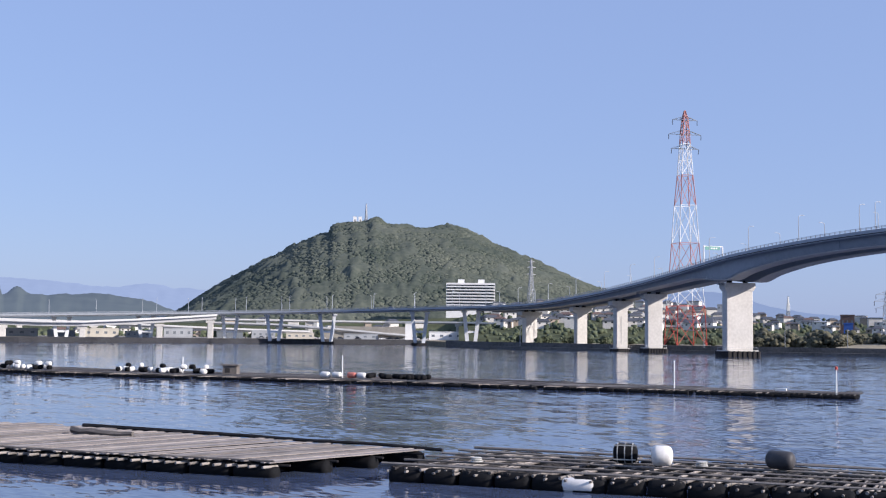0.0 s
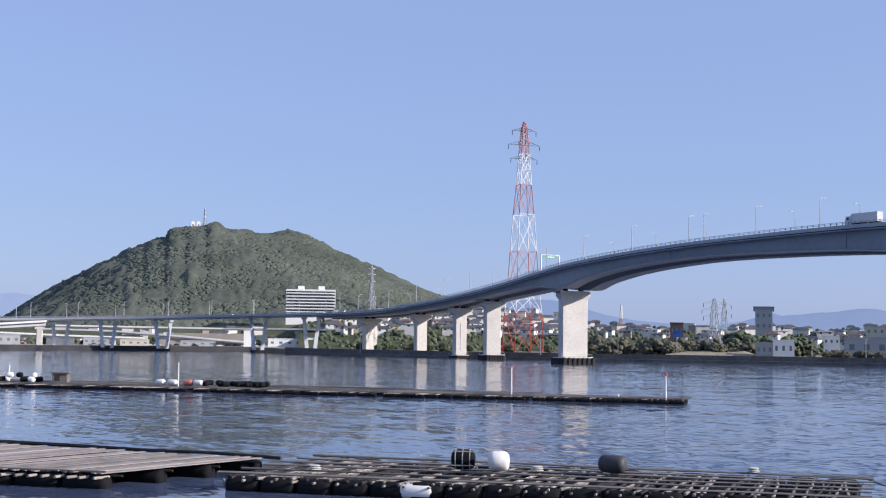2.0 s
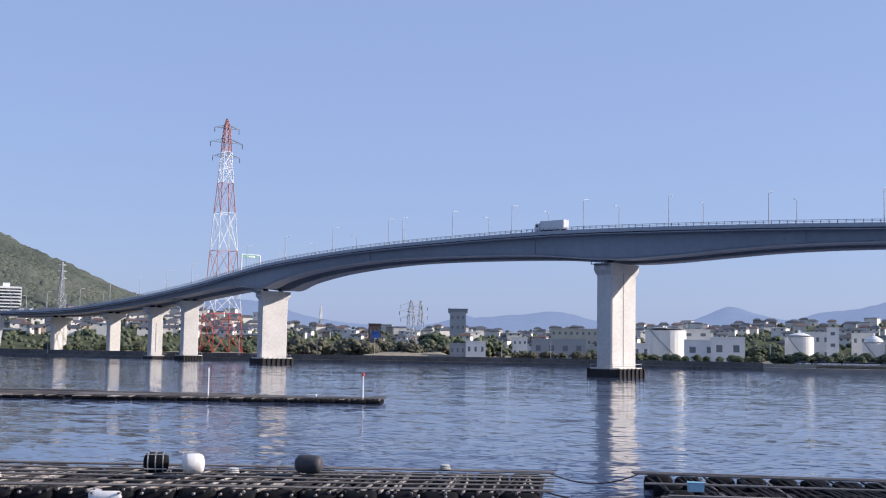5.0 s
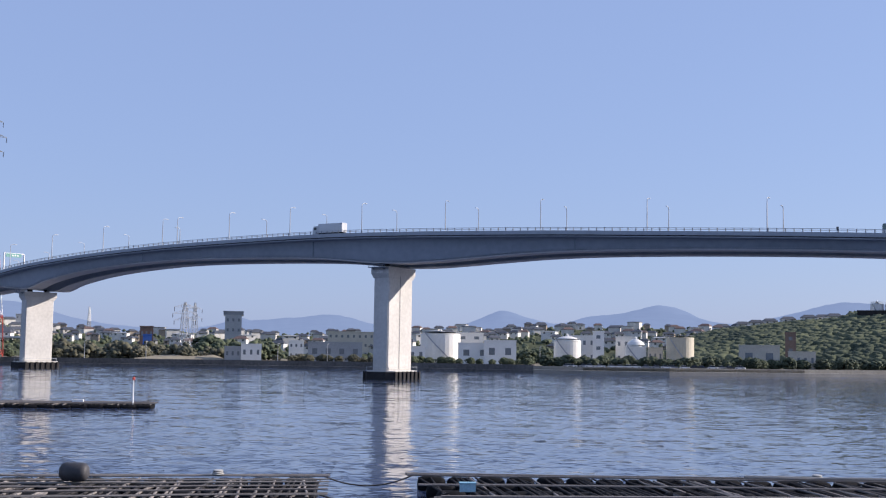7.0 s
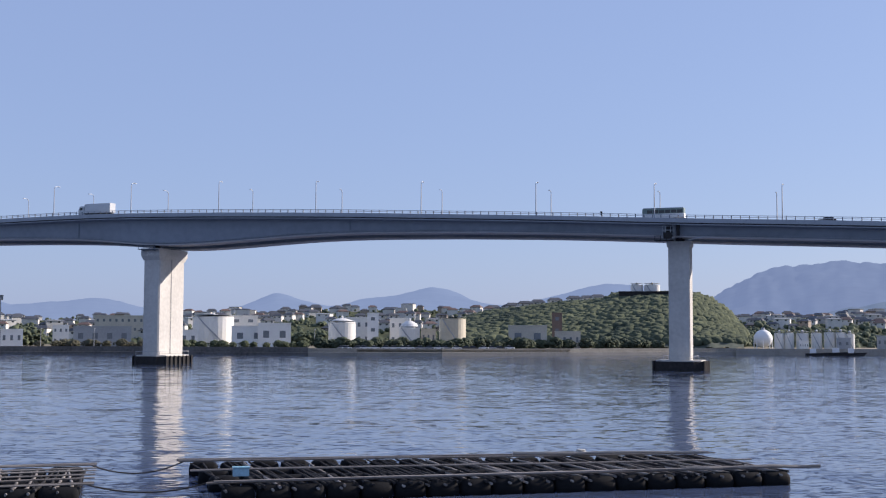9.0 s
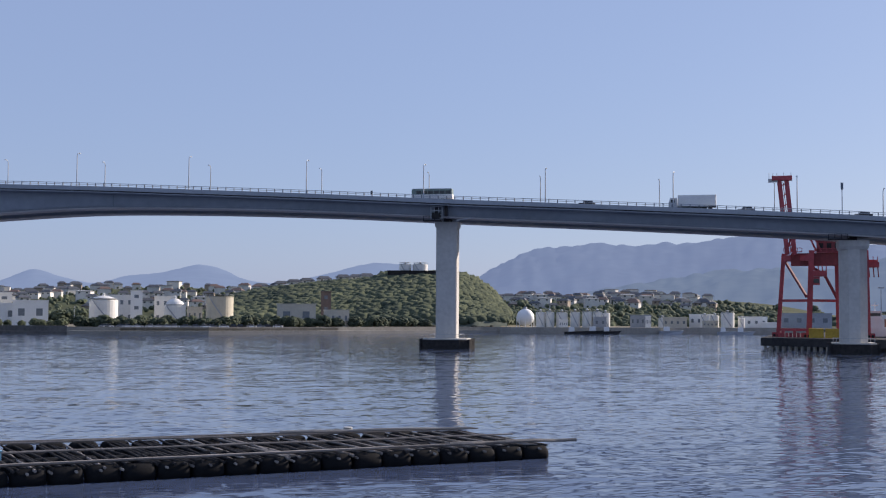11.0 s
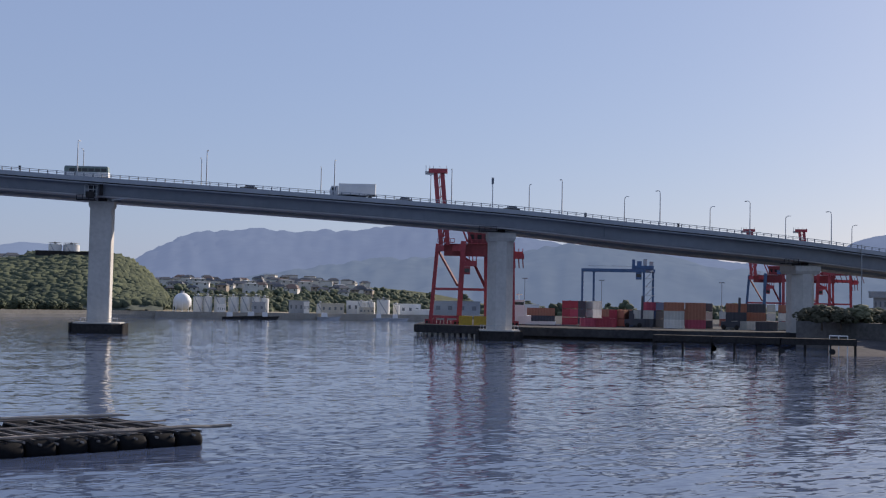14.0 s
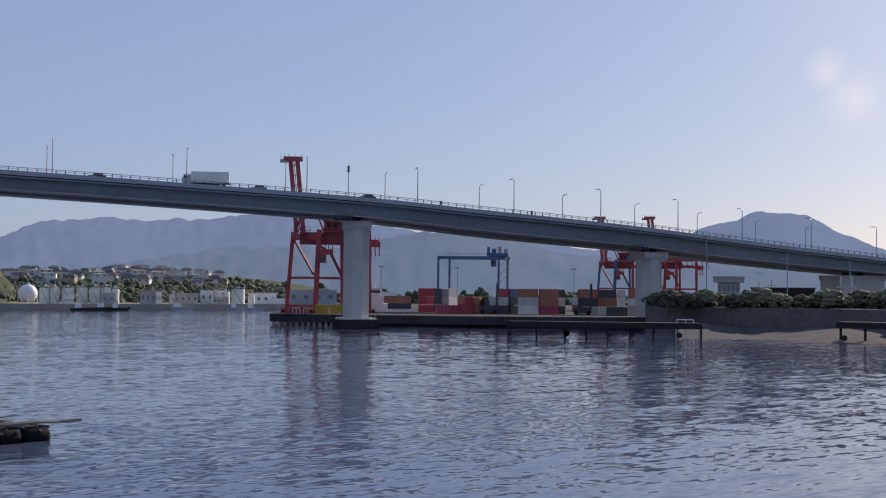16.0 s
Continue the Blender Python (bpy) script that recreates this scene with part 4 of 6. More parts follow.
# ---- trees and woods ----
PHI = (1 + 5 ** 0.5) / 2
ICO = np.array([(-1, PHI, 0), (1, PHI, 0), (-1, -PHI, 0), (1, -PHI, 0), (0, -1, PHI), (0, 1, PHI), (0, -1, -PHI), (0, 1, -PHI), (PHI, 0, -1), (PHI, 0, 1), (-PHI, 0, -1), (-PHI, 0, 1)]) / math.sqrt(1 + PHI * PHI)
ICO_F = np.array([(0, 11, 5), (0, 5, 1), (0, 1, 7), (0, 7, 10), (0, 10, 11), (1, 5, 9), (5, 11, 4), (11, 10, 2), (10, 7, 6), (7, 1, 8), (3, 9, 4), (3, 4, 2), (3, 2, 6), (3, 6, 8), (3, 8, 9), (4, 9, 5), (2, 4, 11), (6, 2, 10), (8, 6, 7), (9, 8, 1)])


def clumps(name, centres, radii, flat=0.75, seed=1):
    """Many uneven leaf clumps in one mesh."""
    r = np.random.RandomState(seed)
    c, k = np.array(centres), np.array(radii)
    v = ICO[None] * (1 + 0.45 * (r.rand(len(c), 12, 1) - 0.5)) * k[:, None, None]
    v[:, :, 2] *= flat
    v = (v + c[:, None]).reshape(-1, 3)
    f = (ICO_F[None] + 12 * np.arange(len(c))[:, None, None]).reshape(-1, 3)
    d = bpy.data.meshes.new(name)
    d.vertices.add(len(v))
    d.vertices.foreach_set("co", v.ravel())
    d.loops.add(f.size)
    d.loops.foreach_set("vertex_index", f.ravel())
    d.polygons.add(len(f))
    d.polygons.foreach_set("loop_start", np.arange(0, f.size, 3))
    d.polygons.foreach_set("use_smooth", [True] * len(f))
    d.update(calc_edges=True)
    return d


def wood(name, n, pick, r0, r1, material, label, seed):
    rr = random.Random(seed)
    c, k = [], []
    while len(c) < n:
        p = pick(rr)
        if p is not None:
            c.append(p)
            k.append(rr.uniform(r0, r1))
    return tagged(part(name, clumps(name, c, k, 0.8, seed), material), label, "woodland", "", "stuff")


def on_hill(rows, far, near, z0, a0, a1, lo=0.0, hi=1.02, sink=0.0):
    def pick(rr):
        a, k = rr.uniform(a0, a1), rr.uniform(lo, hi)
        d = near + (far - near) * k
        z = slope(rows, far, near, z0, 1.6, a, d)
        if z < z0 + 3:
            return None
        return polar(a, d, z - sink)
    return pick


wood("hill_forest", 52000, on_hill(HILL, 1600, 1150, 4, 2.4, 25.5, sink=1.7), 1.3, 4.0, HAZED_FOREST, "dense mixed forest covering the hill", 3)
wood("shore_hill_trees", 8200, on_hill(GREEN, 700, 600, GROUND, 59, 71.9, sink=0.3), 0.7, 3.8, HILL_WOODS, "dense bright and dark green trees on the shore hill", 4)


def scrub_pick(a0, a1, d0, d1, z0, z1):
    def pick(rr):
        a, d = rr.uniform(a0, a1), rr.uniform(d0, d1)
        base = slope(TOWN, 1100, 700 if a > 16 else 960, GROUND, 1.1, a, d)
        return polar(a, d, base + rr.uniform(z0, z1) * (0.5 + noise.noise(Vector((a * 1.3, d * 0.02, 4.0)))))
    return pick


wood("town_trees", 2600, scrub_pick(17, 60, 690, 1090, 0, 3.4), 0.9, 2.3, WOODS, "scattered trees between the houses", 5)
wood("terminal_trees", 1500, scrub_pick(71.5, 84.5, 690, 1000, 0, 4), 1.0, 2.8, WOODS, "trees on the slope above the tank terminal", 6)
wood("scrub", 5200, scrub_pick(28.8, 37.4, 592, 680, 0, 8), 0.7, 2.0, SCRUB_LEAF, "brownish green scrub behind the sea wall", 8)
wood("ramp_trees", 500, scrub_pick(-6, 17, 860, 1000, 0, 6), 1.2, 3.0, WOODS, "low trees behind the ramps", 9)

wood("port_trees", 1500, scrub_pick(85.5, 106, 735, 800, 0, 9), 1.6, 3.6, DARK_LEAF, "dark belt of trees behind the container yard", 10)
BARK = mat("bark", (0.1, 0.075, 0.055), 0.95, var=0.3, scale=2)
CROWNS = []
for i in range(6):
    rr = random.Random(40 + i)
    c, k = [], []
    for j in range(220):
        a, h = rr.uniform(0, 2 * math.pi), rr.random()
        r = 0.46 * math.sin(math.pi * min(1, 0.18 + 0.82 * h)) ** 0.7 * rr.uniform(0.45, 1.08) * (1 + 0.3 * math.sin(3 * a + i))
        c.append((r * math.cos(a), r * math.sin(a), 0.26 + 0.72 * h))
        k.append(rr.uniform(0.035, 0.08))
    for j in range(34):
        a, h = rr.uniform(0, 2 * math.pi), rr.uniform(0.12, 0.86)
        r = 0.3 * math.sin(math.pi * min(1, 0.18 + 0.82 * h)) ** 0.7
        c.append((r * math.cos(a), r * math.sin(a), 0.26 + 0.72 * h))
        k.append(rr.uniform(0.12, 0.17))
    CROWNS.append(clumps("crown", c, k, 0.8, 60 + i))
TRUNK = M().tube((0, 0, -0.08), (0.01, 0, 0.4), 0.035, 0.022, 6)
for a in range(4):
    w = a * 1.6
    TRUNK.tube((0.01, 0, 0.22 + a * 0.05), (0.22 * math.cos(w), 0.22 * math.sin(w), 0.52 + a * 0.05), 0.014, 0.006, 5)
TRUNK = TRUNK.mesh("trunk")


def tree(x, y, z, h, wide, material, label, group, rr=rng):
    i = rr.randrange(6)
    t = thing("tree", label, "tree", pose(x, y, z, 0, 0, rr.uniform(0, 360)) @ Matrix.Diagonal((h * wide, h * wide, h, 1)), group)
    part("trunk", TRUNK, BARK, t)
    d = CROWNS[i]
    if d.materials and d.materials[0] != material:
        d = d.copy()
        d.materials.clear()
    part("crown", d, material, t)


def trees(n, a0, a1, d0, d1, h0, h1, wide, material, label, group):
    for i in range(n):
        a, d = a0 + (a1 - a0) * (i + rng.uniform(0.1, 0.9)) / n, rng.uniform(d0, d1)
        d += max(0.0, a - 57.5) * 6.4
        h = rng.uniform(h0, h1)
        p = polar(a, d, GROUND - 0.22 * h)
        tree(p.x, p.y, p.z, h, rng.uniform(0.85, 1.15) * wide, material, label, group)


trees(46, 52.2, 68.4, 516, 528, 4.5, 7.0, 1.25, DARK_LEAF, "dark clipped broadleaf tree along the shore road", "trees along the shore road")
trees(8, 35.9, 39.4, 596, 640, 9, 16, 1.2, WOODS, "tall bright green tree behind the sea wall", "trees behind the sea wall")
trees(26, 28.6, 35.8, 585, 640, 4, 10, 1.2, SCRUB_LEAF, "scrubby brownish green tree", "trees behind the sea wall")
trees(10, 39.6, 44.4, 575, 590, 3, 5, 1.4, SCRUB_LEAF, "low scrubby bush by the sheds", "bushes by the sheds")
trees(14, 18.5, 28, 640, 680, 4, 9, 1.3, WOODS, "green tree behind the sea wall", "trees behind the sea wall")
trees(14, 45.8, 52.3, 560, 580, 3, 5, 1.4, WOODS, "low green bush beside the tanks", "bushes beside the tanks")
trees(12, 50.5, 53, 640, 690, 7, 11, 1.2, WOODS, "broadleaf tree behind the tank yard", "trees behind the tanks")

# ---- tanks and works on the west shore ----
TANK = mat("tank_paint", (0.7, 0.69, 0.65), 0.5, var=0.08, scale=0.1)
TANK_Y = mat("cream_tank_paint", (0.5, 0.46, 0.36), 0.6, var=0.1, scale=0.1)
SHADE = mat("grey_window", (0.16, 0.18, 0.2), 0.25, var=0.2)
RUST = mat("brown_brick", (0.17, 0.125, 0.105), 0.9, var=0.2)
BLUE = mat("blue_sheet", (0.04, 0.12, 0.4), 0.5, var=0.1)


def tank(a0, a1, el, d, material, label, dome=0.1, group="storage tanks", z0=None):
    a, r = (a0 + a1) / 2, d * radians(a1 - a0) / 2
    z0 = GROUND if z0 is None else z0
    h = up(el, d) - z0
    t = thing("storage_tank", label, "storage tank", pose(*polar(a, d + r, z0), 0, 0, -a), group)
    part("shell", M().lathe(0, 0, -0.5, [(r, 0), (r, h + 0.5)], 28), material, t, smooth=False)
    part("roof", M().lathe(0, 0, h, [(r * 1.01, -0.25), (r * 1.01, 0), (r * 0.7, r * dome * 0.6), (r * 0.3, r * dome * 0.95), (0.05, r * dome)], 28), material, t)
    part("rim_rail", M().lathe(0, 0, h, [(r * 1.02, 0.9), (r * 1.02, 1.0)], 28), GALV, t)
    m = M()
    strip = []
    for i in range(13):
        w, z = -2.4 + i * 0.12, h * (1 - i / 12)
        strip.append([(r * k * math.cos(w), r * k * math.sin(w), z + e) for k, e in ((1.005, 0), (1.05, 0), (1.05, 0.9), (1.045, 0.9), (1.045, 0.1), (1.005, 0.1), (1.005, 0))])
    m.grid(strip)
    part("stair", m, GALV, t, "spiral stair up the tank wall")
    part("vent", M().lathe(0, 0, h + r * dome - 0.1, [(0.6, 0), (0.6, 1.0), (0.2, 1.4)], 8), material, t)
    return t


def works(a0, a1, el, d, deep, material, label, rows=2, cols=4, name="works_building", z0=None, base=None):
    """A flat-roofed building that faces the water."""
    a, w = (a0 + a1) / 2, d * radians(a1 - a0)
    z0 = GROUND if z0 is None else z0
    h = up(el, d) - z0
    t = thing(name, label, "building", pose(*polar(a, d, z0), 0, 0, -a))
    b = part("wall", M().box(0, deep / 2, -0.6, w, deep, h + 0.6), material, t)
    part("parapet", M().box(0, deep / 2, h, w + 0.4, deep + 0.4, 0.5), material, t)
    if h > 3:
        pane = M().box(0, 0, 0, w / cols * 0.36, 0.06, h / rows * 0.3).mesh("window")
        for j in range(rows):
            for i in range(cols):
                part("window", pane, SHADE, b, at=pose(-w / 2 + (i + 0.5) * w / cols, -0.02, (j + 0.4) * h / rows))
    return t


tank(46.36, 48.27, 0.76, 600, TANK, "large white oil tank with a spiral stair")
works(48.05, 49.34, 0.78, 630, 10, TANK, "tall white plant building beside the tank", 3, 2)
works(48.15, 49.71, 0.3, 590, 9, WHITE, "white office block in the tank yard", 1, 2)
works(49.36, 50.89, 0.44, 585, 12, WHITE, "white plant block with openings", 1, 2)
works(45.4, 46.6, 0.1, 585, 8, WHITE, "low white shed behind the sea wall", 1, 3)
tank(52.63, 53.92, 0.5, 590, TANK, "white dome-topped storage tank", 0.35)
works(53.2, 54.6, 0.72, 625, 8, TANK, "white plant gallery between the tanks", 2, 4)
works(54.46, 54.99, 0.93, 600, 8, WHITE, "narrow white plant tower", 3, 1)
works(55.52, 56.5, 0.69, 612, 9, TANK, "pale plant block between the tanks", 2, 3)
tank(55.95, 56.95, 0.25, 588, TANK, "white cone-topped storage tank", 0.75)
works(57.0, 57.7, 0.2, 612, 6, YELLOWISH, "low beige pump house", 1, 3)
tank(57.84, 59.12, 0.72, 590, TANK_Y, "cream storage tank beside the trees", 0.06)
works(61.12, 62.93, 0.37, 560, 9, YELLOWISH, "long low grey-beige building among trees", 1, 2)
works(63.17, 63.64, 0.97, 590, 6, RUST, "brown brick tower among trees", 3, 1)
works(63.3, 64.5, 0.1, 562, 6, YELLOWISH, "small beige pavilion among trees", 1, 4)
works(37.24, 38.0, -0.02, 574, 8, GREYW, "grey metal shed behind the sea wall", 1, 3)
works(38.0, 38.94, 0.1, 572, 8, WHITE, "small white shed behind the sea wall", 1, 3)
works(41.09, 43.63, 0.25, 590, 12, GREYW, "long low grey warehouse", 1, 4)
works(40.2, 40.9, 0.3, 640, 8, WHITE, "white two-storey building behind the sheds", 2, 3)
works(42.0, 44.2, 0.75, 760, 10, YELLOWISH, "beige apartment row with many windows", 3, 8)
works(33.54, 33.94, 0.48, 640, 5, BLUE, "blue tarpaulin-clad shed above the scrub", 1, 1)
works(33.4, 34.0, 0.85, 680, 8, ROOF_B, "brown gabled building above the scrub", 2, 3)
works(37.23, 37.99, 1.45, 900, 14, GREYW, "grey control tower block above the trees", 4, 3)
works(37.15, 38.07, 1.62, 902, 17, SHADE, "overhanging top of the control tower", 1, 5, z0=up(1.485, 902))
works(28.0, 28.5, 1.3, 950, 14, GREYW, "grey apartment tower behind the bridge", 6, 3)
for a0, a1, el, d, mt, lab in (
        (-5.0, -3.2, -0.12, 800, GREYW, "long grey quay shed under the ramps"), (-2.8, -1.6, -0.2, 805, SHADE, "dark open-fronted quay shed"), (-1.2, 0.3, -0.1, 812, YELLOWISH, "pale beige quay warehouse"), (0.6, 1.7, -0.22, 800, GREYW, "low grey quay shed"),
        (2.3, 3.6, -0.05, 815, GREYW, "grey quay warehouse under the ramps"), (4.7, 5.9, -0.2, 805, SHADE, "dark quay shed behind the columns"), (6.3, 7.4, -0.12, 812, GREYW, "grey quay workshop behind the viaduct legs"), (7.9, 9.2, -0.22, 800, YELLOWISH, "low pale quay shed"), (10.6, 12.2, -0.24, 805, GREYW, "low grey shed by the retaining wall"), (14.6, 16.2, -0.1, 830, WHITE, "white depot building behind the viaduct")):
    works(a0, a1, el, d, 10, mt, lab, 1, 4)
# the hotel under the hill
hotel = thing("hotel", "white eight-storey hotel with dark balcony bands below the hill", "building", pose(*polar(16.55, 1140, up(0.5, 1140)), 0, 0, -16.5))
hb = part("wall", M().box(0, 8, 0, 46, 15, up(2.25, 1140) - up(0.5, 1140)), WHITE, hotel)
for i in range(7):
    part("balcony_band", M().box(0, 0.3, 14.5 + i * 2.9, 45, 1.2, 1.25), GLASS, hb, "dark recessed balcony band")
    part("balcony_rail", M().box(0, -0.4, 13.4 + i * 2.9, 46, 0.3, 1.05), WHITE, hb)
for x in (-9, 10):
    part("roof_house", M().box(x, 8, up(2.25, 1140) - up(0.5, 1140), 6, 6, 3.4), WHITE, hotel)
# domed tanks on the shore hill
part_wall = works(66.29, 68.9, 1.98, 680, 6, TAR, "dark retaining wall on the hill top", 1, 1, name="hilltop_wall", z0=up(1.35, 680))
for a0, a1 in ((66.84, 67.41), (67.47, 68.19)):
    tank(a0, a1, 2.32, 684, TANK, "white water tank on the hill top", 0.1, "hilltop tanks", up(1.6, 684))
for a, d in ((64.2, 1010), (64.8, 1025), (65.3, 1000), (62.5, 1030), (61.3, 1040), (60.4, 1040), (63.3, 1050), (65.0, 1060), (61.9, 1000)):
    p = polar(a, d, up(curve(GREEN, a)[0] + 0.1, d) - 2.5)
    house(p.x, p.y, p.z, -a + 15, 1)

# ---- terminal on the far shore ----
sphere = thing("gas_sphere", "white spherical gas tank on legs", "gas tank", pose(*polar(72.81, 590, GROUND), 0, 0, -72.8))
m = M()
R = 4.3
m.lathe(0, 0, 4.9, [(max(0.05, R * math.sin(math.pi * i / 14)), -R * math.cos(math.pi * i / 14)) for i in range(15)], 24)
part("ball", m, WHITE, sphere, smooth=True)
for i in range(8):
    w = i * math.pi / 4
    part("leg", M().tube((R * 0.96 * math.cos(w), R * 0.96 * math.sin(w), -0.3), (R * 0.96 * math.cos(w), R * 0.96 * math.sin(w), 5.2), 0.22, 0.22, 6), WHITE, sphere)
part("top_rail", M().lathe(0, 0, 4.9 + R, [(0.8, -0.1), (0.8, 0.9)], 8), GALV, sphere)
for a0, a1, el in ((73.3, 73.75, 0.08), (73.75, 74.17, 0.1), (74.25, 74.8, 0.08), (74.9, 75.38, 0.1), (75.46, 75.95, 0.12), (75.95, 76.4, 0.12), (76.35, 76.77, 0.06)):
    tank(a0, a1, el, 606, TANK, "white cylindrical tank in a row by the quay", 0.12, "terminal tanks")
works(76.0, 76.6, -0.15, 596, 6, GREYW, "grey-roofed shed by the tanks", 1, 2)
for a0, a1, el, d, mt, lab in ((74.4, 74.8, -0.3, 592, WHITE, "small white office by the quay"), (77.7, 78.63, -0.05, 620, GREYW, "pale grey gabled shed by the quay"), (78.4, 78.66, -0.1, 618, WHITE, "narrow white shed end by the quay"), (79.2, 80.3, -0.15, 640, YELLOWISH, "low beige warehouse by the quay"), (80.4, 81.6, 0.0, 650, WHITE, "white warehouse behind the quay"), (82.6, 83.9, -0.1, 655, WHITE, "long white quay warehouse"), (84.44, 86.71, 0.08, 660, GREYW, "long grey warehouse with a white gable"), (87.6, 89.5, 0.0, 690, WHITE, "white warehouse behind the crane"), (83.6, 84.4, -0.35, 645, WHITE, "low white quay shed"), (81.0, 81.7, -0.3, 640, YELLOWISH, "low pale quay shed")):
    works(a0, a1, el, d, 9, mt, lab, 1, 4)
for a0, a1, el in ((80.9, 81.3, -0.05), (81.35, 81.75, -0.02), (79.0, 79.35, -0.15), (82.6, 82.9, -0.15)):
    tank(a0, a1, el, 640, TANK, "small white tank by the quay", 0.1, "small quay tanks")
tank(81.82, 82.44, 0.11, 632, TANK, "tall white silo by the quay", 0.05, "small quay tanks")


def barge(a, d, l, h, hull, label):
    t = thing("moored_boat", label, "boat", pose(*polar(a, d, 0), 0, 0, -a + 4))
    m = M()
    m.add([(-l / 2, -2, -0.5), (l / 2 - 2, -2, -0.5), (l / 2 - 2, 2, -0.5), (-l / 2, 2, -0.5), (-l / 2, -2.2, h), (l / 2, -1.2, h + 0.4), (l / 2, 1.2, h + 0.4), (-l / 2, 2.2, h)],
          [(3, 2, 1, 0), (4, 5, 6, 7), (0, 1, 5, 4), (1, 2, 6, 5), (2, 3, 7, 6), (3, 0, 4, 7)])
    part("hull", m, hull, t)
    part("wheelhouse", M().box(-l * 0.2, 0, h, l * 0.25, 2.6, 2.2, taper=0.9), WHITE, t)
    part("mast", M().tube((-l * 0.1, 0, h), (-l * 0.1, 0, h + 4), 0.12, 0.06, 5), RAIL, t)


for a, l, h in ((76.2, 12, 1.4), (76.8, 10, 1.2), (79.6, 12, 1.3), (82.1, 9, 1.2), (82.9, 10, 1.2), (75.2, 11, 1.0)):
    barge(a, 574 if a < 78 else 600, l, h, TAR if a < 79 else GREYW, "small dark work boat moored at the quay")


# ---- pylons ----
def pylon(a, d, z0, levels, arms, colours, label, bar=0.5, name="pylon"):
    """A lattice tower: levels are (height, half width); arms are (height, half span)."""
    t = thing(name, label, "pylon", pose(*polar(a, d, z0), 0, 0, -a + 24))
    for j in range(len(levels) - 1):
        (h0, w0), (h1, w1) = levels[j], levels[j + 1]
        col = colours[j % len(colours)] if len(colours) < len(levels) - 1 else colours[j]
        sub = max(1, round((h1 - h0) / (w0 + w1) * 0.62))
        m = M()
        for i in range(sub):
            a0, a1 = h0 + (h1 - h0) * i / sub, h0 + (h1 - h0) * (i + 1) / sub
            b0, b1 = w0 + (w1 - w0) * i / sub, w0 + (w1 - w0) * (i + 1) / sub
            for x, y in ((-1, -1), (1, -1), (1, 1), (-1, 1)):
                m.beam((x * b0, y * b0, a0), (x * b1, y * b1, a1), bar)
            for x0, y0, x1, y1 in ((-1, -1, 1, -1), (1, -1, 1, 1), (1, 1, -1, 1), (-1, 1, -1, -1)):
                m.beam((x0 * b0, y0 * b0, a0), (x1 * b1, y1 * b1, a1), bar * 0.6)
                m.beam((x1 * b0, y1 * b0, a0), (x0 * b1, y0 * b1, a1), bar * 0.6)
                m.beam((x0 * b1, y0 * b1, a1), (x1 * b1, y1 * b1, a1), bar * 0.6)
        part("lattice_section", m, col, t)
    for h, s in arms:
        m = M()
        for x in (-1, 1):
            for y in (-0.8, 0.8):
                m.beam((0, y, h + s * 0.3), (x * s, 0, h), bar * 0.6)
                m.beam((x * 0.4, y, h), (x * s, 0, h), bar * 0.6)
            for k in (0.35, 0.65):
                m.beam((x * s * k, 0.4, h), (x * s * k, 0, h + s * 0.3 * (1 - k)), bar * 0.45)
        arm = part("cross_arm", m, GIRDER_DARK if len(levels) > 6 else colours[-1], t)
        for x in (-1, 1):
            part("insulator", M().tube((x * s, 0, h), (x * s, 0, h - 2.6), 0.16, 0.16, 6), TAR, arm)
    return t


PALE_RED = mat("faded_red_paint", (0.46, 0.19, 0.16), 0.6, var=0.2)
D = 640
zz = lambda e: up(e, D) - GROUND
pylon(26.56, D, GROUND, [(0, 8.2), (20.5, 7.4), (33, 6.4), (53, 5.3), (72.7, 4.2), (88.5, 3.05), (105, 2.1), (112, 1.7), (118.5, 1.2), (122.6, 0.25)],
      [(102.5, 7.6), (110.0, 9.0), (117.6, 6.9)], [RED, WHITE, PALE_RED, WHITE, PALE_RED, WHITE, PALE_RED, PALE_RED, PALE_RED], "tall red and white striped lattice pylon", 0.34)
pylon(19.4, 1250, up(1.3, 1250), [(0, 3.2), (16, 2.2), (32, 1.2), (46, 0.4)], [(30, 5), (37, 5), (43, 4)], [GALV], "grey lattice pylon on the hillside", 0.45)
pylon(35.4, 760, up(-0.1, 760), [(0, 3.0), (12, 2.0), (22, 1.3), (28, 0.5)], [(17, 7), (21, 8), (25, 7)], [GALV], "grey lattice pylon above the trees", 0.24)
pylon(35.85, 820, up(-0.1, 820), [(0, 2.4), (14, 1.6), (30, 0.4)], [(20, 5), (26, 5)], [GALV], "slim grey lattice pylon above the trees", 0.2)
pylon(31.15, 1050, up(0.4, 1050), [(0, 1.4), (12, 1.0), (24, 0.3)], [], [GALV, WHITE], "slim radio mast above the trees", 0.3, "radio_mast")
pylon(11.56, 1600, up(5.0, 1600), [(0, 1.6), (12, 1.0), (26, 0.4)], [], [GALV], "slim radio mast on the hill top", 0.5, "radio_mast")
for a in (10.95, 11.2):
    works(a, a + 0.16, 5.3, 1590, 5, WHITE, "small white hut on the hill top", 1, 1, "hilltop_hut", up(4.9, 1590))
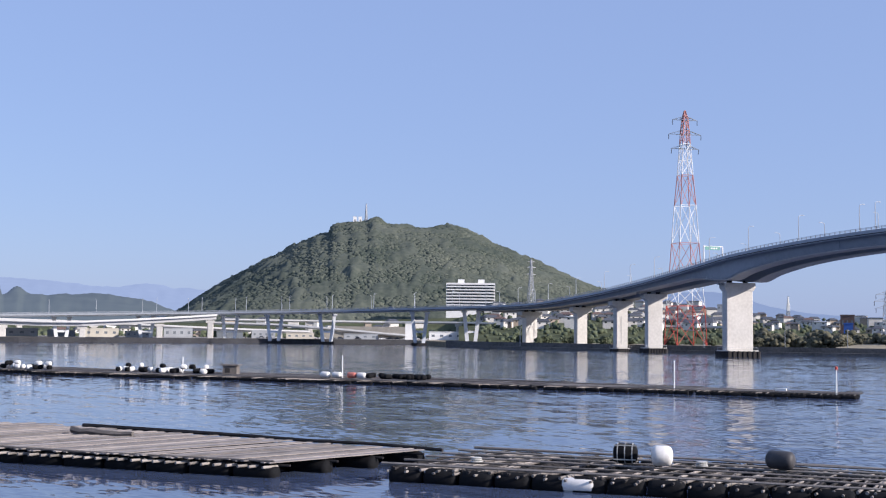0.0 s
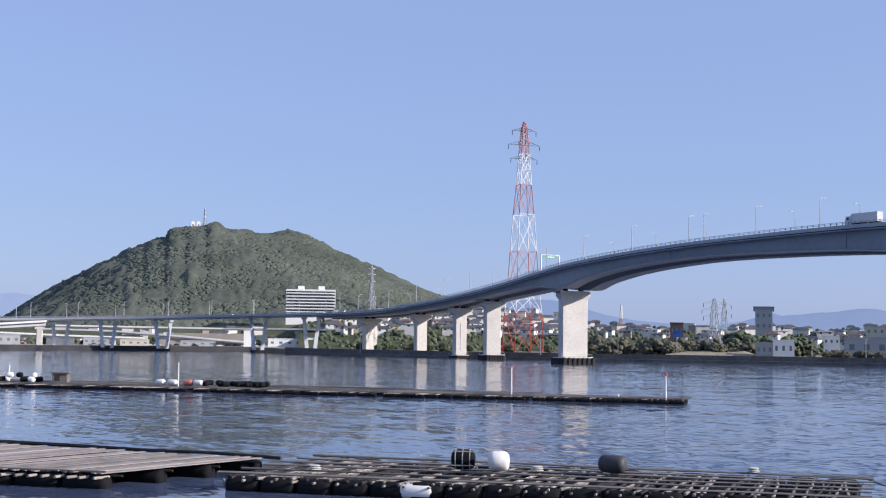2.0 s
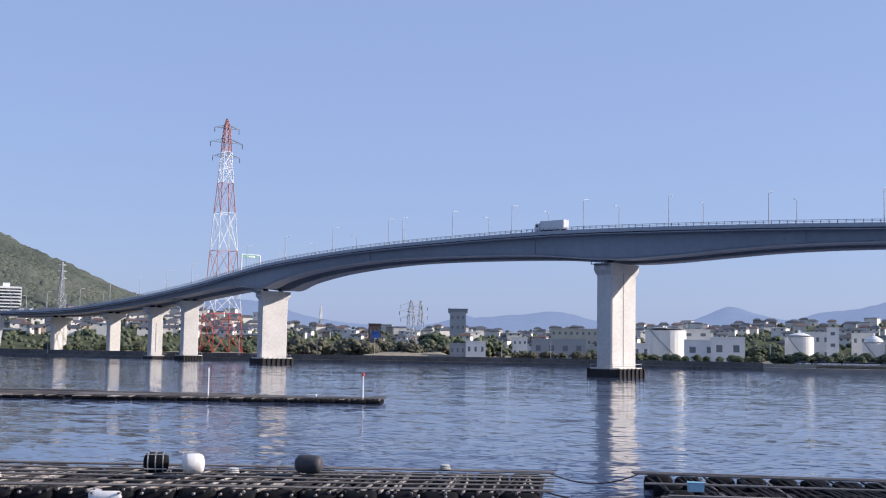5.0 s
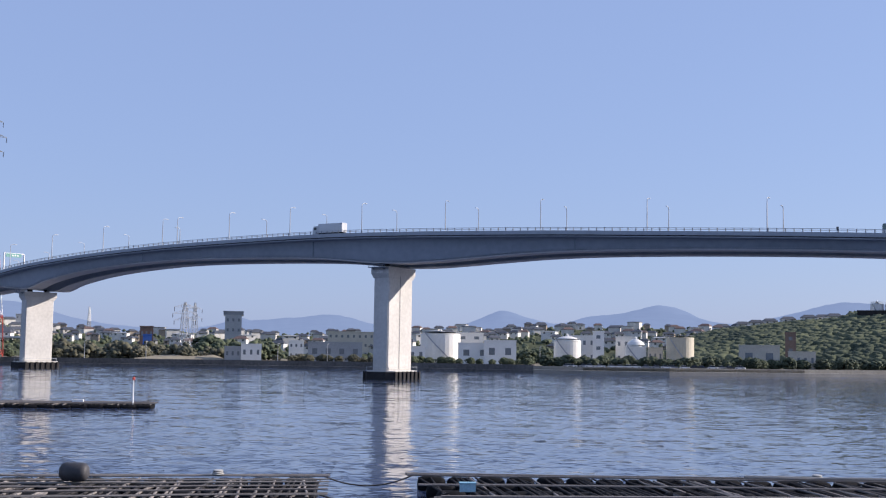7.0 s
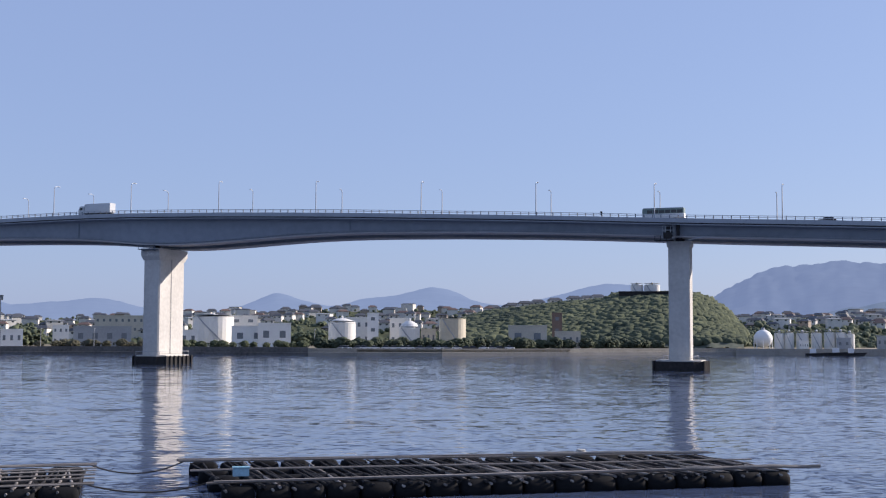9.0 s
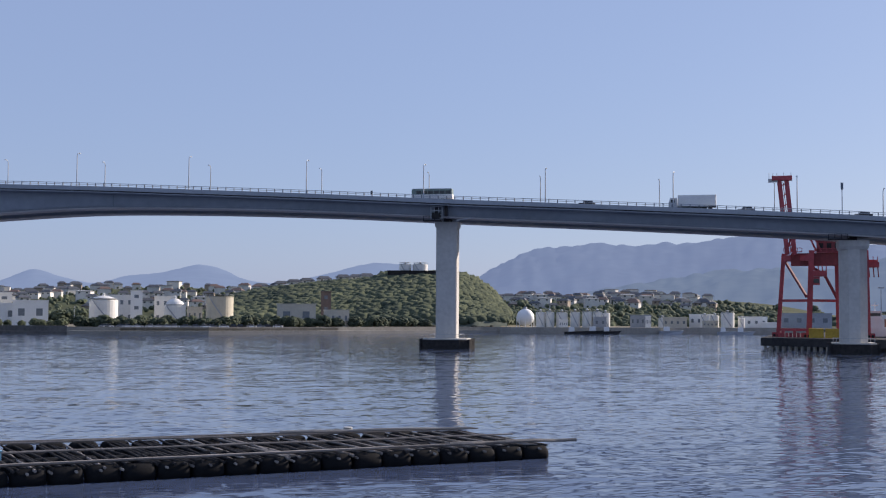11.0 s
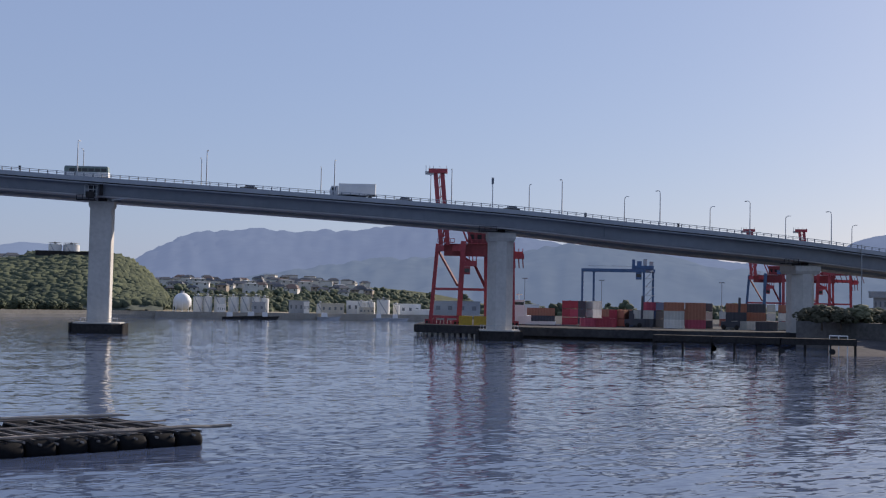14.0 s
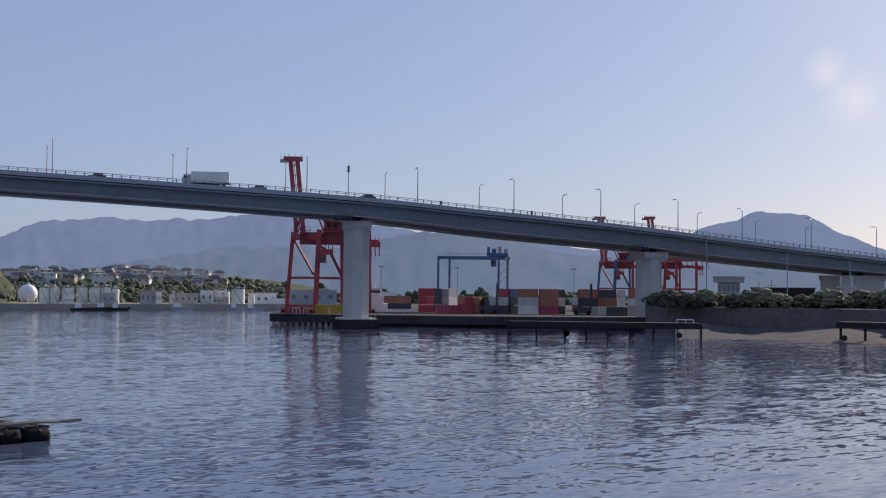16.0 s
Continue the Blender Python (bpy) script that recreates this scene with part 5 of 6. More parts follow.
for a in (31.0, 33.7, 42.0, 39.7, 18.9, 27.4, 52.0):
    p = polar(a, 570, GROUND)
    t = thing("utility_pole", "thin grey pole behind the sea wall", "pole", Matrix.Translation(p), "poles behind the sea wall")
    part("shaft", M().tube((0, 0, -0.3), (0, 0, 8.5), 0.16, 0.1, 6), GALV, t)
    part("lamp_arm", M().beam((0, 0, 8.4), (1.0, 0, 8.5), 0.12), GALV, t)

# ---- container port ----
QUAY = GROUND + 0.5
CRANE_RED = mat("crane_red", (0.36, 0.05, 0.065), 0.5, var=0.25, scale=0.15)
CRANE_DARK = mat("crane_dark_red", (0.2, 0.03, 0.035), 0.6, var=0.25, scale=0.15)
CRANE_BLUE = mat("crane_blue", (0.05, 0.12, 0.24), 0.5, var=0.2, scale=0.15)
YELLOW = mat("crane_yellow", (0.5, 0.33, 0.04), 0.6, var=0.2, scale=0.2)
setting("quay", M().prism(outline([(83.6, 346), (88, 333), (93, 326), (97, 330), (101, 340), (104, 350), (116, 380), (120, 420), (118, 720), (90, 720), (86.5, 480), (84.2, 420)]), 0.9, QUAY), DARK_STONE, "dark concrete container quay", "quay")
setting("quay_wall", wall_along([(87.6, 335), (90, 331), (93, 328), (97, 332), (101, 342), (104, 352), (116, 382)], -3, QUAY + 0.06, 1.2), TAR, "dark quay face with a low kerb", "quay")
pile = M().tube((0, 0, -3), (0, 0, 1.0), 0.45, 0.45, 8).mesh("quay_post")
for i in range(16):
    a = 83.8 + i * 0.27
    p = polar(a, 347 - (a - 83.6) * 3.2 + 0.8)
    tagged(part("quay_post", pile, CONCRETE, bpy.data.objects["quay"], at=Matrix.Translation(p)))
# mooring buildings on the quay edge
yel = thing("counterweight_sill", "yellow crane sill beams on the quay", "crane base", pose(*polar(86.7, 352, QUAY), 0, 0, -86.7))
for x in (-4.1, 0.2, 4.2):
    part("sill_box", M().box(x, 0, 0, 3.9, 3, 2.6), YELLOW, yel)


def px_crane(a, d, s, red, leg_mat, label):
    """A ship-to-shore crane, its boom raised; local x to the right, y away."""
    t = thing("quay_crane", label, "crane", pose(*polar(a, d, QUAY), 0, 0, -a))
    def P(x, y, z):
        return Vector((x * s, y * s, z * s))
    for x0, x1, y, top, w in ((-8.4, -6.7, 6, 24, 1.15), (0.1, 1.0, 0, 24.6, 1.5), (8.1, 7.7, 5, 25.2, 1.0), (16.0, 15.6, 0, 24.5, 1.2)):
        part("leg", M().beam(P(x0, y, 1.2), P(x1, y, top), w * s), leg_mat, t)
        bog = part("bogie", M().box(x0 * s, y * s, 0, 3.4 * s, 1.7 * s, 1.3 * s), red, t)
        for k in (-1.1, 0, 1.1):
            part("wheel", M().tube(P(x0 + k, y - 0.95, 0.45), P(x0 + k, y + 0.95, 0.45), 0.4 * s, 0.4 * s, 10), TYRE, bog)
    for x0, y0, x1, y1, z in ((-7.7, 6, 0.4, 0, 10.4), (0.4, 0, 7.9, 5, 10.4), (-8.2, 6, 0.1, 0, 2.1), (7.9, 5, 15.8, 0, 10.4)):
        part("tie_beam", M().beam(P(x0, y0, z), P(x1, y1, z), 0.75 * s), red, t)
    for x0, y0, z0, x1, y1, z1 in ((-6.6, 6, 22.2, -0.4, 0.4, 11.4), (4.6, 2.5, 17.5, 7.8, 5, 11.2), (0.8, 0, 20, 4.8, 2.6, 17.6)):
        part("brace", M().beam(P(x0, y0, z0), P(x1, y1, z1), 0.6 * s), CRANE_DARK, t)
    part("portal_beam", M().box(2.0 * s, 3 * s, 20.3 * s, 13.4 * s, 2.6 * s, 3.6 * s), CRANE_DARK, t, "dark red box beam between the legs")
    part("portal_beam", M().beam(P(-6.7, 6, 22.6), P(1.0, 0, 22.6), 1.3 * s, 1.8 * s), red, t)
    part("main_girder", M().beam(P(3, 3, 21.6), P(18.6, 3, 21.2), 1.6 * s, 1.4 * s), red, t)
    house = part("machinery_house", M().box(8.6 * s, 6 * s, 24.2 * s, 12.4 * s, 6 * s, 3.8 * s), CRANE_DARK, t, "dark red machinery house")
    part("house_roof", M().box(8.6 * s, 6 * s, 28 * s, 12.9 * s, 6.5 * s, 0.3 * s), red, house)
    for i in range(5):
        part("louvre", M().box((3.6 + i * 2.2) * s, 2.96 * s, 25.2 * s, 1.3 * s, 0.08 * s, 1.6 * s), TAR, house)
    for x0, x1 in ((-5.9, -2.6), (-4.6, -1.6), (2.3, -1.8), (3.6, -0.6)):
        part("frame_stay", M().beam(P(x0, 2, 24.4), P(x1, 2, 34.0), 0.5 * s), red, t)
    part("frame_head", M().box(-1.6 * s, 2 * s, 33.6 * s, 2.6 * s, 2.4 * s, 1.2 * s), red, t)
    boom = part("boom", M().beam(P(-5.6, 0.4, 23.4), P(-7.7, 0.4, 45.2), 0.85 * s, 1.3 * s), red, t, "raised red boom girder")
    part("boom_girder", M().beam(P(-3.6, 0.4, 23.4), P(-5.7, 0.4, 45.2), 0.85 * s, 1.3 * s), red, boom)
    part("boom_plate", M().beam(P(-4.6, 1.0, 23.6), P(-6.7, 1.0, 45.0), 1.2 * s, 0.2 * s), CRANE_DARK, boom)
    for i in range(7):
        z = 25.5 + i * 2.9
        part("boom_tie", M().beam(P(-5.6 - i * 0.28, 0.2, z), P(-3.7 - i * 0.28, 0.2, z + 1.4), 0.3 * s), red, boom)
    part("boom_head", M().box(-6.9 * s, 0.4 * s, 44.7 * s, 5.6 * s, 2.2 * s, 1.3 * s), red, boom)
    head = part("head_walkway", M().box(-9.4 * s, 0.4 * s, 44.3 * s, 2.6 * s, 1.6 * s, 0.9 * s), GALV, boom, "pale grey platform at the boom tip")
    for x in (-10.5, -9.4, -8.3, -6.4, -4.4):
        part("aerial", M().beam(P(x, 0.2, 45.0), P(x, 0.2, 46.9), 0.14 * s), GALV, head)
    trolley = part("trolley", M().box(3.2 * s, -0.6 * s, 17.2 * s, 3.8 * s, 2.6 * s, 1.6 * s), red, t)
    part("operator_cabin", M().box(2.2 * s, -0.8 * s, 14.8 * s, 1.9 * s, 1.9 * s, 2.3 * s), red, trolley)
    part("cab_glass", M().box(2.2 * s, -1.78 * s, 15.3 * s, 1.5 * s, 0.06 * s, 1.2 * s), GLASS, trolley)
    for i in range(4):
        part("hanger", M().beam(P(1.6 + i * 1.1, -0.6, 20.4), P(1.9 + i * 1.0, -0.6, 18.6), 0.28 * s), red, trolley)
    for x0, x1, y, z in ((-6.6, -1.6, 0.2, 24.1), (1.8, 8.4, 1.4, 24.0)):
        deck_ = part("walkway", M().box((x0 + x1) / 2 * s, y * s, z * s, (x1 - x0) * s, 1.0 * s, 0.2 * s), red, t)
        rail = M().beam(P(x0, y - 0.45, z + 1.2), P(x1, y - 0.45, z + 1.2), 0.13 * s)
        for i in range(5):
            x = x0 + (x1 - x0) * i / 4
            rail.beam(P(x, y - 0.45, z + 0.1), P(x, y - 0.45, z + 1.2), 0.13 * s)
        part("walkway_rail", rail, red, deck_)
    tail = part("tail_platform", M().box(17.5 * s, 3 * s, 19.8 * s, 3.2 * s, 3 * s, 1.5 * s), red, t)
    for x in (16.3, 17.5, 18.7):
        part("cable_loop", M().beam(P(x, 1.6, 19.9), P(x + 0.2, 1.6, 17.0), 0.3 * s), CRANE_DARK, tail)
        part("tail_post", M().beam(P(x, 1.6, 21.2), P(x, 1.6, 22.8), 0.2 * s), red, tail)
    for i in range(7):
        part("drive_box", M().box((-8.0 + i * 1.05) * s, -0.6 * s, 0, 0.85 * s, 1.4 * s, (1.2 + 0.9 * (i % 3 == 1)) * s), red, t)
    return t


px_crane(85.7, 358, 1.0, CRANE_RED, CRANE_RED, "red ship-to-shore crane with a raised boom")
px_crane(99.75, 520, 0.86, CRANE_RED, CRANE_BLUE, "red and blue quay crane with a raised boom")
px_crane(102.05, 520, 0.86, CRANE_RED, CRANE_RED, "red quay crane with a raised boom")
for a in (101.2, 103.2):
    t = thing("crane_machinery", "red crane machinery housing with hanging cable loops", "crane", pose(*polar(a, 505, QUAY), 0, 0, -a))
    part("girder", M().box(0, 0, 20.5, 15, 3, 1.6), CRANE_BLUE if a < 102 else CRANE_RED, t)
    part("housing", M().box(0, 0, 22.1, 11, 4, 4.2), CRANE_RED, t)
    part("support", M().beam((-5, 0, 0), (-5, 0, 21), 1.1), CRANE_RED, t)
    for i in range(7):
        part("cable_loop", M().beam((-5 + i * 2, -1.6, 20.4), (-4 + i * 2, -1.6, 17.2), 0.28), CRANE_DARK, t)

# rubber-tyred yard crane
rtg = thing("yard_crane", "blue yard gantry crane over stacked containers", "crane", pose(*polar(93.15, 430, QUAY), 0, 0, -93.2))
Z = up(1.72, 430) - QUAY
for x, y in ((-12.4, 0), (-8.6, 9), (9.0, 0), (12.4, 9)):
    part("leg", M().beam((x, y, 1.5), (x, y, Z), 0.75, 0.95), CRANE_BLUE, rtg)
part("girder", M().box(-1.6, 0, Z - 0.7, 22.4, 1.1, 1.15), CRANE_BLUE, rtg)
part("girder", M().box(1.9, 9, Z - 0.5, 22.4, 1.1, 1.15), CRANE_BLUE, rtg)
for x in (-12.4, 9.0):
    part("end_tie", M().beam((x, 0, Z), (x + 3.6, 9, Z), 0.7), CRANE_BLUE, rtg)
part("top_rail", M().beam((-10.5, 0, Z + 1.4), (5, 0, Z + 1.4), 0.14), GALV, rtg)
trolley = part("trolley", M().box(8.6, 4, Z + 0.6, 7.6, 6, 1.1), CRANE_BLUE, rtg)
for x, w_, h_ in ((5.4, 1.0, 2.2), (7.4, 1.6, 1.6), (9.4, 1.2, 2.4), (11.6, 1.4, 1.5)):
    part("winch_box", M().box(x, 3, Z + 1.7, w_, 2.2, h_), GALV if x > 9 else CRANE_BLUE, trolley)
part("cabin", M().box(7.2, 0, Z - 3.2, 2.0, 2.2, 2.4), CRANE_BLUE, rtg)
part("cabin_glass", M().box(7.2, -1.13, Z - 2.4, 1.6, 0.05, 1.2), GLASS, rtg)
for i in range(6):
    z = 1.5 + i * (Z - 1.5) / 6
    part("stair_flight", M().beam((9.6, -0.3, z), (12.2, -0.3, z + (Z - 1.5) / 6), 0.5, 0.22), GALV, rtg)
    part("stair_landing", M().box(11.0, -0.2, z, 3.6, 0.9, 0.12), GALV, rtg)
for x in (-10.5, 10.7):
    part("sill", M().beam((x - 1.9, 0, 1.3), (x + 1.8, 9, 1.3), 0.9), CRANE_BLUE, rtg)
wheels(rtg, (-12.2, 9.0), 0.9, 0.75)

CONT = {n: mat("container_" + n, tuple(1.25 * k for k in c), 0.55, var=0.15, scale=0.4, rand=0.3) for n, c in (("red", (0.3, 0.035, 0.055)), ("rust", (0.25, 0.09, 0.06)), ("orange", (0.31, 0.13, 0.085)), ("grey", (0.42, 0.44, 0.42)), ("white", (0.6, 0.6, 0.57)), ("blue", (0.07, 0.1, 0.18)), ("dark", (0.05, 0.055, 0.07)), ("pink", (0.38, 0.06, 0.1)))}


def container_meshes(l):
    n = int(l / 0.5)
    side = []
    for i in range(n + 1):
        x = -l / 2 + 0.1 + (l - 0.2) * i / n
        side += [(x - 0.06, -1.18 + (0.06 if i % 2 else 0)), (x + 0.06, -1.18 + (0 if i % 2 else 0.06))]
    b = M().prism(side + [(x, -y) for x, y in reversed(side)], 0.12, 2.48)
    fr = M()
    for x in (-l / 2 + 0.08, l / 2 - 0.08):
        for y in (-1.14, 1.14):
            fr.box(x, y, 0, 0.16, 0.16, 2.58)
    for z in (0.0, 2.44):
        for y in (-1.14, 1.14):
            fr.box(0, y, z, l - 0.34, 0.15, 0.14)
    d = M()
    d.box(l / 2 - 0.06, -0.56, 0.16, 0.07, 1.08, 2.26).box(l / 2 - 0.06, 0.56, 0.16, 0.07, 1.08, 2.26)
    return b.mesh("corrugated_shell"), fr.mesh("frame"), d.mesh("doors")


CM = {6.06: container_meshes(6.06), 12.19: container_meshes(12.19)}
CMESH = {}


def container(a, d, tier, colour, l=6.06, turn=0.0, shift=0.0):
    p = polar(a, d, QUAY + tier * 2.6)
    t = thing("shipping_container", {"red": "dark red shipping container", "rust": "rust brown shipping container", "orange": "orange-brown shipping container", "grey": "pale grey shipping container", "white": "white shipping container", "blue": "dark blue shipping container", "dark": "black shipping container", "pink": "bright magenta-red shipping container"}[colour] + (" stacked on another in the yard" if tier else " standing on the quay"), "container", pose(p.x, p.y, p.z, 0, 0, -a + turn), "stacked containers")
    for name, src in zip(("corrugated_shell", "frame", "doors"), CM[l]):
        key = (l, name, colour)
        if key not in CMESH:
            CMESH[key] = src.copy()
        part(name, CMESH[key], CONT[colour], t)


S, L = 6.06, 12.19
for a, d, stack, l, turn in (
        (89.4, 420, ("dark", "orange"), L, 0), (90.76, 380, ("red", "red", "red"), S, 90), (91.12, 380, ("red", "pink", "red"), S, 90), (91.5, 380, ("dark", "dark", "dark"), S, 90), (92.05, 384, ("grey", "white", "grey"), S, 62),
        (92.95, 382, ("red", "red"), S, 90), (93.45, 382, ("rust", "orange"), S, 70), (93.88, 380, ("blue", "dark"), S, 90), (94.35, 376, ("dark", "grey"), S, 0), (94.7, 386, ("dark", "blue", "pink"), S, 0), (95.1, 382, ("dark", "dark", "blue"), S, 90),
        (95.75, 372, ("white", "grey", "orange"), S, 0), (96.72, 373, ("pink", "orange", "orange"), S, 0), (97.3, 380, ("dark", "grey", "dark"), S, 90), (98.55, 372, ("grey", "dark", "orange"), S, 0), (99.4, 376, ("white", "orange", "dark"), S, 0),
        (100.1, 384, ("dark", "white", "grey"), S, 90), (100.6, 384, ("grey", "white", "orange"), S, 90), (101.3, 380, ("dark", "grey"), S, 0), (102.3, 384, ("orange", "white"), S, 0), (93.0, 430, ("red", "orange"), L, 0), (98.6, 440, ("rust", "grey"), L, 0), (96.2, 450, ("rust", "rust"), L, 0), (104.2, 430, ("grey", "rust"), L, 0)):
    for k, c in enumerate(stack):
        container(a, d, k, c, l, turn + rng.uniform(-2, 2))
for a, d, c, l in ((91.9, 366, "pink", S), (92.6, 366, "red", S), (99.9, 362, "dark", S), (102.6, 368, "grey", S), (103.3, 372, "white", S)):
    container(a, d, 0, c, l, rng.uniform(-12, 12))
for a, d in ((92.4, 470), (97.9, 480), (101.0, 470), (88.8, 460)):
    t = thing("light_mast", "tall thin floodlight mast in the yard", "light mast", pose(*polar(a, d, QUAY), 0, 0, -a), "yard light masts")
    part("shaft", M().tube((0, 0, 0), (0, 0, 16), 0.2, 0.12, 6), GALV, t)
    part("lamp_bar", M().box(0, 0, 16, 2.2, 0.4, 0.4), GALV, t)
# dark reach stackers between the stacks
for a, d in ((98.3, 368), (93.9, 372)):
    t = thing("reach_stacker", "dark container reach stacker in the yard", "reach stacker", pose(*polar(a, d, QUAY), 0, 0, -a))
    part("body", M().box(0, 0, 0.7, 5.5, 2.6, 1.7), CONT["dark"], t)
    part("cab", M().box(-0.6, 0, 2.4, 1.6, 1.8, 1.7), CONT["dark"], t)
    part("mast", M().beam((2.4, 0, 0.8), (2.6, 0, 9.5), 0.7), CONT["dark"], t)
    wheels(t, (1.8, -1.9), 1.2, 0.7)

# the white ship at the quay's back
ship = thing("cargo_ship", "small cargo ship with a white bridge and dark hull", "ship", pose(*polar(89.0, 372, 0), 0, 0, -89))
part("hull", M().add([(-6, -4, 0), (14, -4, 0), (16, 0, 0), (14, 4, 0), (-6, 4, 0), (-6, -4.4, 3.4), (14.5, -4.4, 3.4), (17.5, 0, 4.4), (14.5, 4.4, 3.4), (-6, 4.4, 3.4)], [(4, 3, 2, 1, 0), (5, 6, 7, 8, 9), (0, 1, 6, 5), (1, 2, 7, 6), (2, 3, 8, 7), (3, 4, 9, 8), (4, 0, 5, 9)]), CONT["dark"], ship)
part("deckhouse", M().box(-2.5, 0, 3.4, 6.5, 7, 2.6), WHITE, ship)
part("bridge_deck", M().box(-2.8, 0, 6.0, 4.6, 6, 2.5), WHITE, ship)
part("wheelhouse", M().box(-3, 0, 8.5, 3.4, 5, 2.2), WHITE, ship)
part("bridge_windows", M().box(-3, -2.53, 9.2, 3.0, 0.06, 0.9), GLASS, ship)
part("mast", M().tube((-3, 0, 10.7), (-3, 0, 13.2), 0.16, 0.1, 6), WHITE, ship)
part("radar", M().box(-3, 0, 12.2, 1.8, 0.3, 0.3), WHITE, ship)
part("bulwark", M().box(3.2, -4.3, 3.4, 10, 0.2, 1.0), WHITE, ship)

# ---- east bank ----
setting("bank", M().prism(outline([(101.2, 318), (103, 310), (106, 300), (112, 290), (122, 280), (122, 420), (112, 400), (104, 352), (101.6, 342)]), -2, up(-0.52, 300)), STONE, "dark stone bank above the beach", "bank")
BANK_LEAF = mat("bank_leaf", (0.13, 0.15, 0.095), 0.9, var=0.45, scale=0.1, fine=10, island=0.5, col2=(0.21, 0.21, 0.125), spec=0.2, leafy=True)
MUD = mat("grey_sand", (0.085, 0.08, 0.082), 1.0, var=0.35, scale=0.15, fine=9, bump=0.05, spec=0.05)
m = M()
rows = []
for j, (dd, z) in enumerate(((0, -0.6), (10, 0.35), (22, 1.1), (34, 2.2), (60, 3.0))):
    rows.append([polar(a, 263 + dd + 6 * math.sin(a * 0.9) - (a - 103) * 1.2, z + 0.12 * math.sin(a * 2.1 + j)) for a in np.arange(102.6, 124, 0.7)])
m.grid(rows)
setting("beach", m, MUD, "narrow grey beach under the bank", "beach", True)


def jetty(rows, label, z):
    t = thing("jetty", label, "jetty")
    pts = [polar(a, d, z) for a, d in rows]
    for p, q in zip(pts, pts[1:]):
        part("deck", M().beam(p - Vector((0, 0, 0.6)), q - Vector((0, 0, 0.6)), 4.2, 1.3), TAR, t)
        n = int((q - p).length / 4.2)
        for i in range(n + 1):
            k = p.lerp(q, i / max(n, 1))
            post = M().tube((k.x, k.y, -3), (k.x, k.y, z), 0.28, 0.28, 6)
            part("timber_post", post, TAR, t)
            if i % 2 == 0:
                part("tyre_fender", M().tube((k.x - 1.7, k.y, 0.9), (k.x - 2.2, k.y, 0.9), 0.6, 0.6, 10), TYRE, t)
        side = (q - p).normalized().cross(Vector((0, 0, 1))) * 1.5
        part("side_beam", M().beam(p - side - Vector((0, 0, 0.5)), q - side - Vector((0, 0, 0.5)), 0.3, 0.4), TAR, t)


jetty([(94.85, 262), (97.5, 260.5), (100.5, 260), (103.75, 262)], "dark timber jetty on round piles with tyre fenders", up(-1.26, 262))
jetty([(109.9, 262), (112, 258), (116, 250)], "short dark jetty at the beach", up(-1.1, 262))
fr = thing("gangway", "pale metal gangway frame at the jetty's end", "gangway", pose(*polar(103.0, 260, up(-1.55, 260)), 0, 0, -103))
for x in (-1.6, 0.2, 1.9):
    part("post", M().tube((x, 0, -2.5), (x, 0, 2.0), 0.1, 0.1, 6), WHITE, fr)
part("crossbar", M().beam((-1.7, 0, 2.0), (2.0, 0, 2.0), 0.2), WHITE, fr)
for i in range(30):
    a = 101.8 + i * 0.42 + rng.uniform(-0.15, 0.15)
    d = rng.uniform(306, 330) - (a - 101.8) * 1.2
    h = rng.uniform(3.5, 6.2)
    tree(*polar(a, d, up(-0.56, 300) - h * 0.26), h * 1.1, rng.uniform(1.2, 1.6), BANK_LEAF if rng.random() < 0.6 else SCRUB_LEAF, "rounded green bush on the bank", "bushes on the bank")
works(104.5, 105.5, 0.7, 430, 8, GREYW, "grey two-storey port office", 2, 5, z0=2.6)
works(104.3, 105.7, 0.85, 429, 9, GREYW, "overhanging flat roof of the port office", 1, 1, z0=up(0.72, 429))
works(106.0, 108.8, 0.35, 420, 8, TAR, "long dark shed behind the bank", 1, 6)
for a, e in ((104.0, 3.0), (106.35, 1.3), (107.6, 2.0), (110.3, 1.6), (106.9, 0.75)):
    p = polar(a, 345, 2.8)
    t = thing("utility_pole", "tall thin pole on the bank", "pole", Matrix.Translation(p), "poles on the bank")
    part("shaft", M().tube((0, 0, 0), (0, 0, up(e, 345) - 2.8 if a != 106.35 else 10.5), 0.18, 0.12, 6), GALV, t)
    part("crossarm", M().beam((-0.4, -1.2, up(e, 345) - 4.2), (0.4, 1.2, up(e, 345) - 4.2), 0.16), GALV, t)
p = polar(110.15, 338, 2.8)
t = thing("stair_tower", "pale stair platform under the bridge end", "stairs", pose(p.x, p.y, p.z, 0, 0, -110))
for z in (3.4, 6.4, 9.0):
    part("landing", M().box(0, 0, z, 9 - z * 0.4, 2.4, 0.35), RAMP, t)
for x in (-1.4, 1.4):
    part("column", M().box(x, 0, 0, 0.5, 0.5, 12), RAMP, t)

# ---- rafts ----
RAFT_TOP = 0.9
FLOAT_W = mat("white_float", (0.72, 0.7, 0.66), 0.6, var=0.12, scale=1.5, bump=0.01)
FLOAT_K = mat("black_float", (0.009, 0.0095, 0.011), 0.85, var=0.4, scale=1.5, bump=0.02, spec=0.12)
FLOAT_G = mat("dark_grey_float", (0.05, 0.05, 0.055), 0.6, var=0.3, scale=1.5, spec=0.3)
FLOAT_P = mat("pink_float", (0.5, 0.16, 0.12), 0.6, var=0.15, scale=1.5)
ROPE = mat("pale_rope", (0.42, 0.42, 0.4), 0.9, var=0.2, scale=6)
PLANK_M, POLE_M = [], []
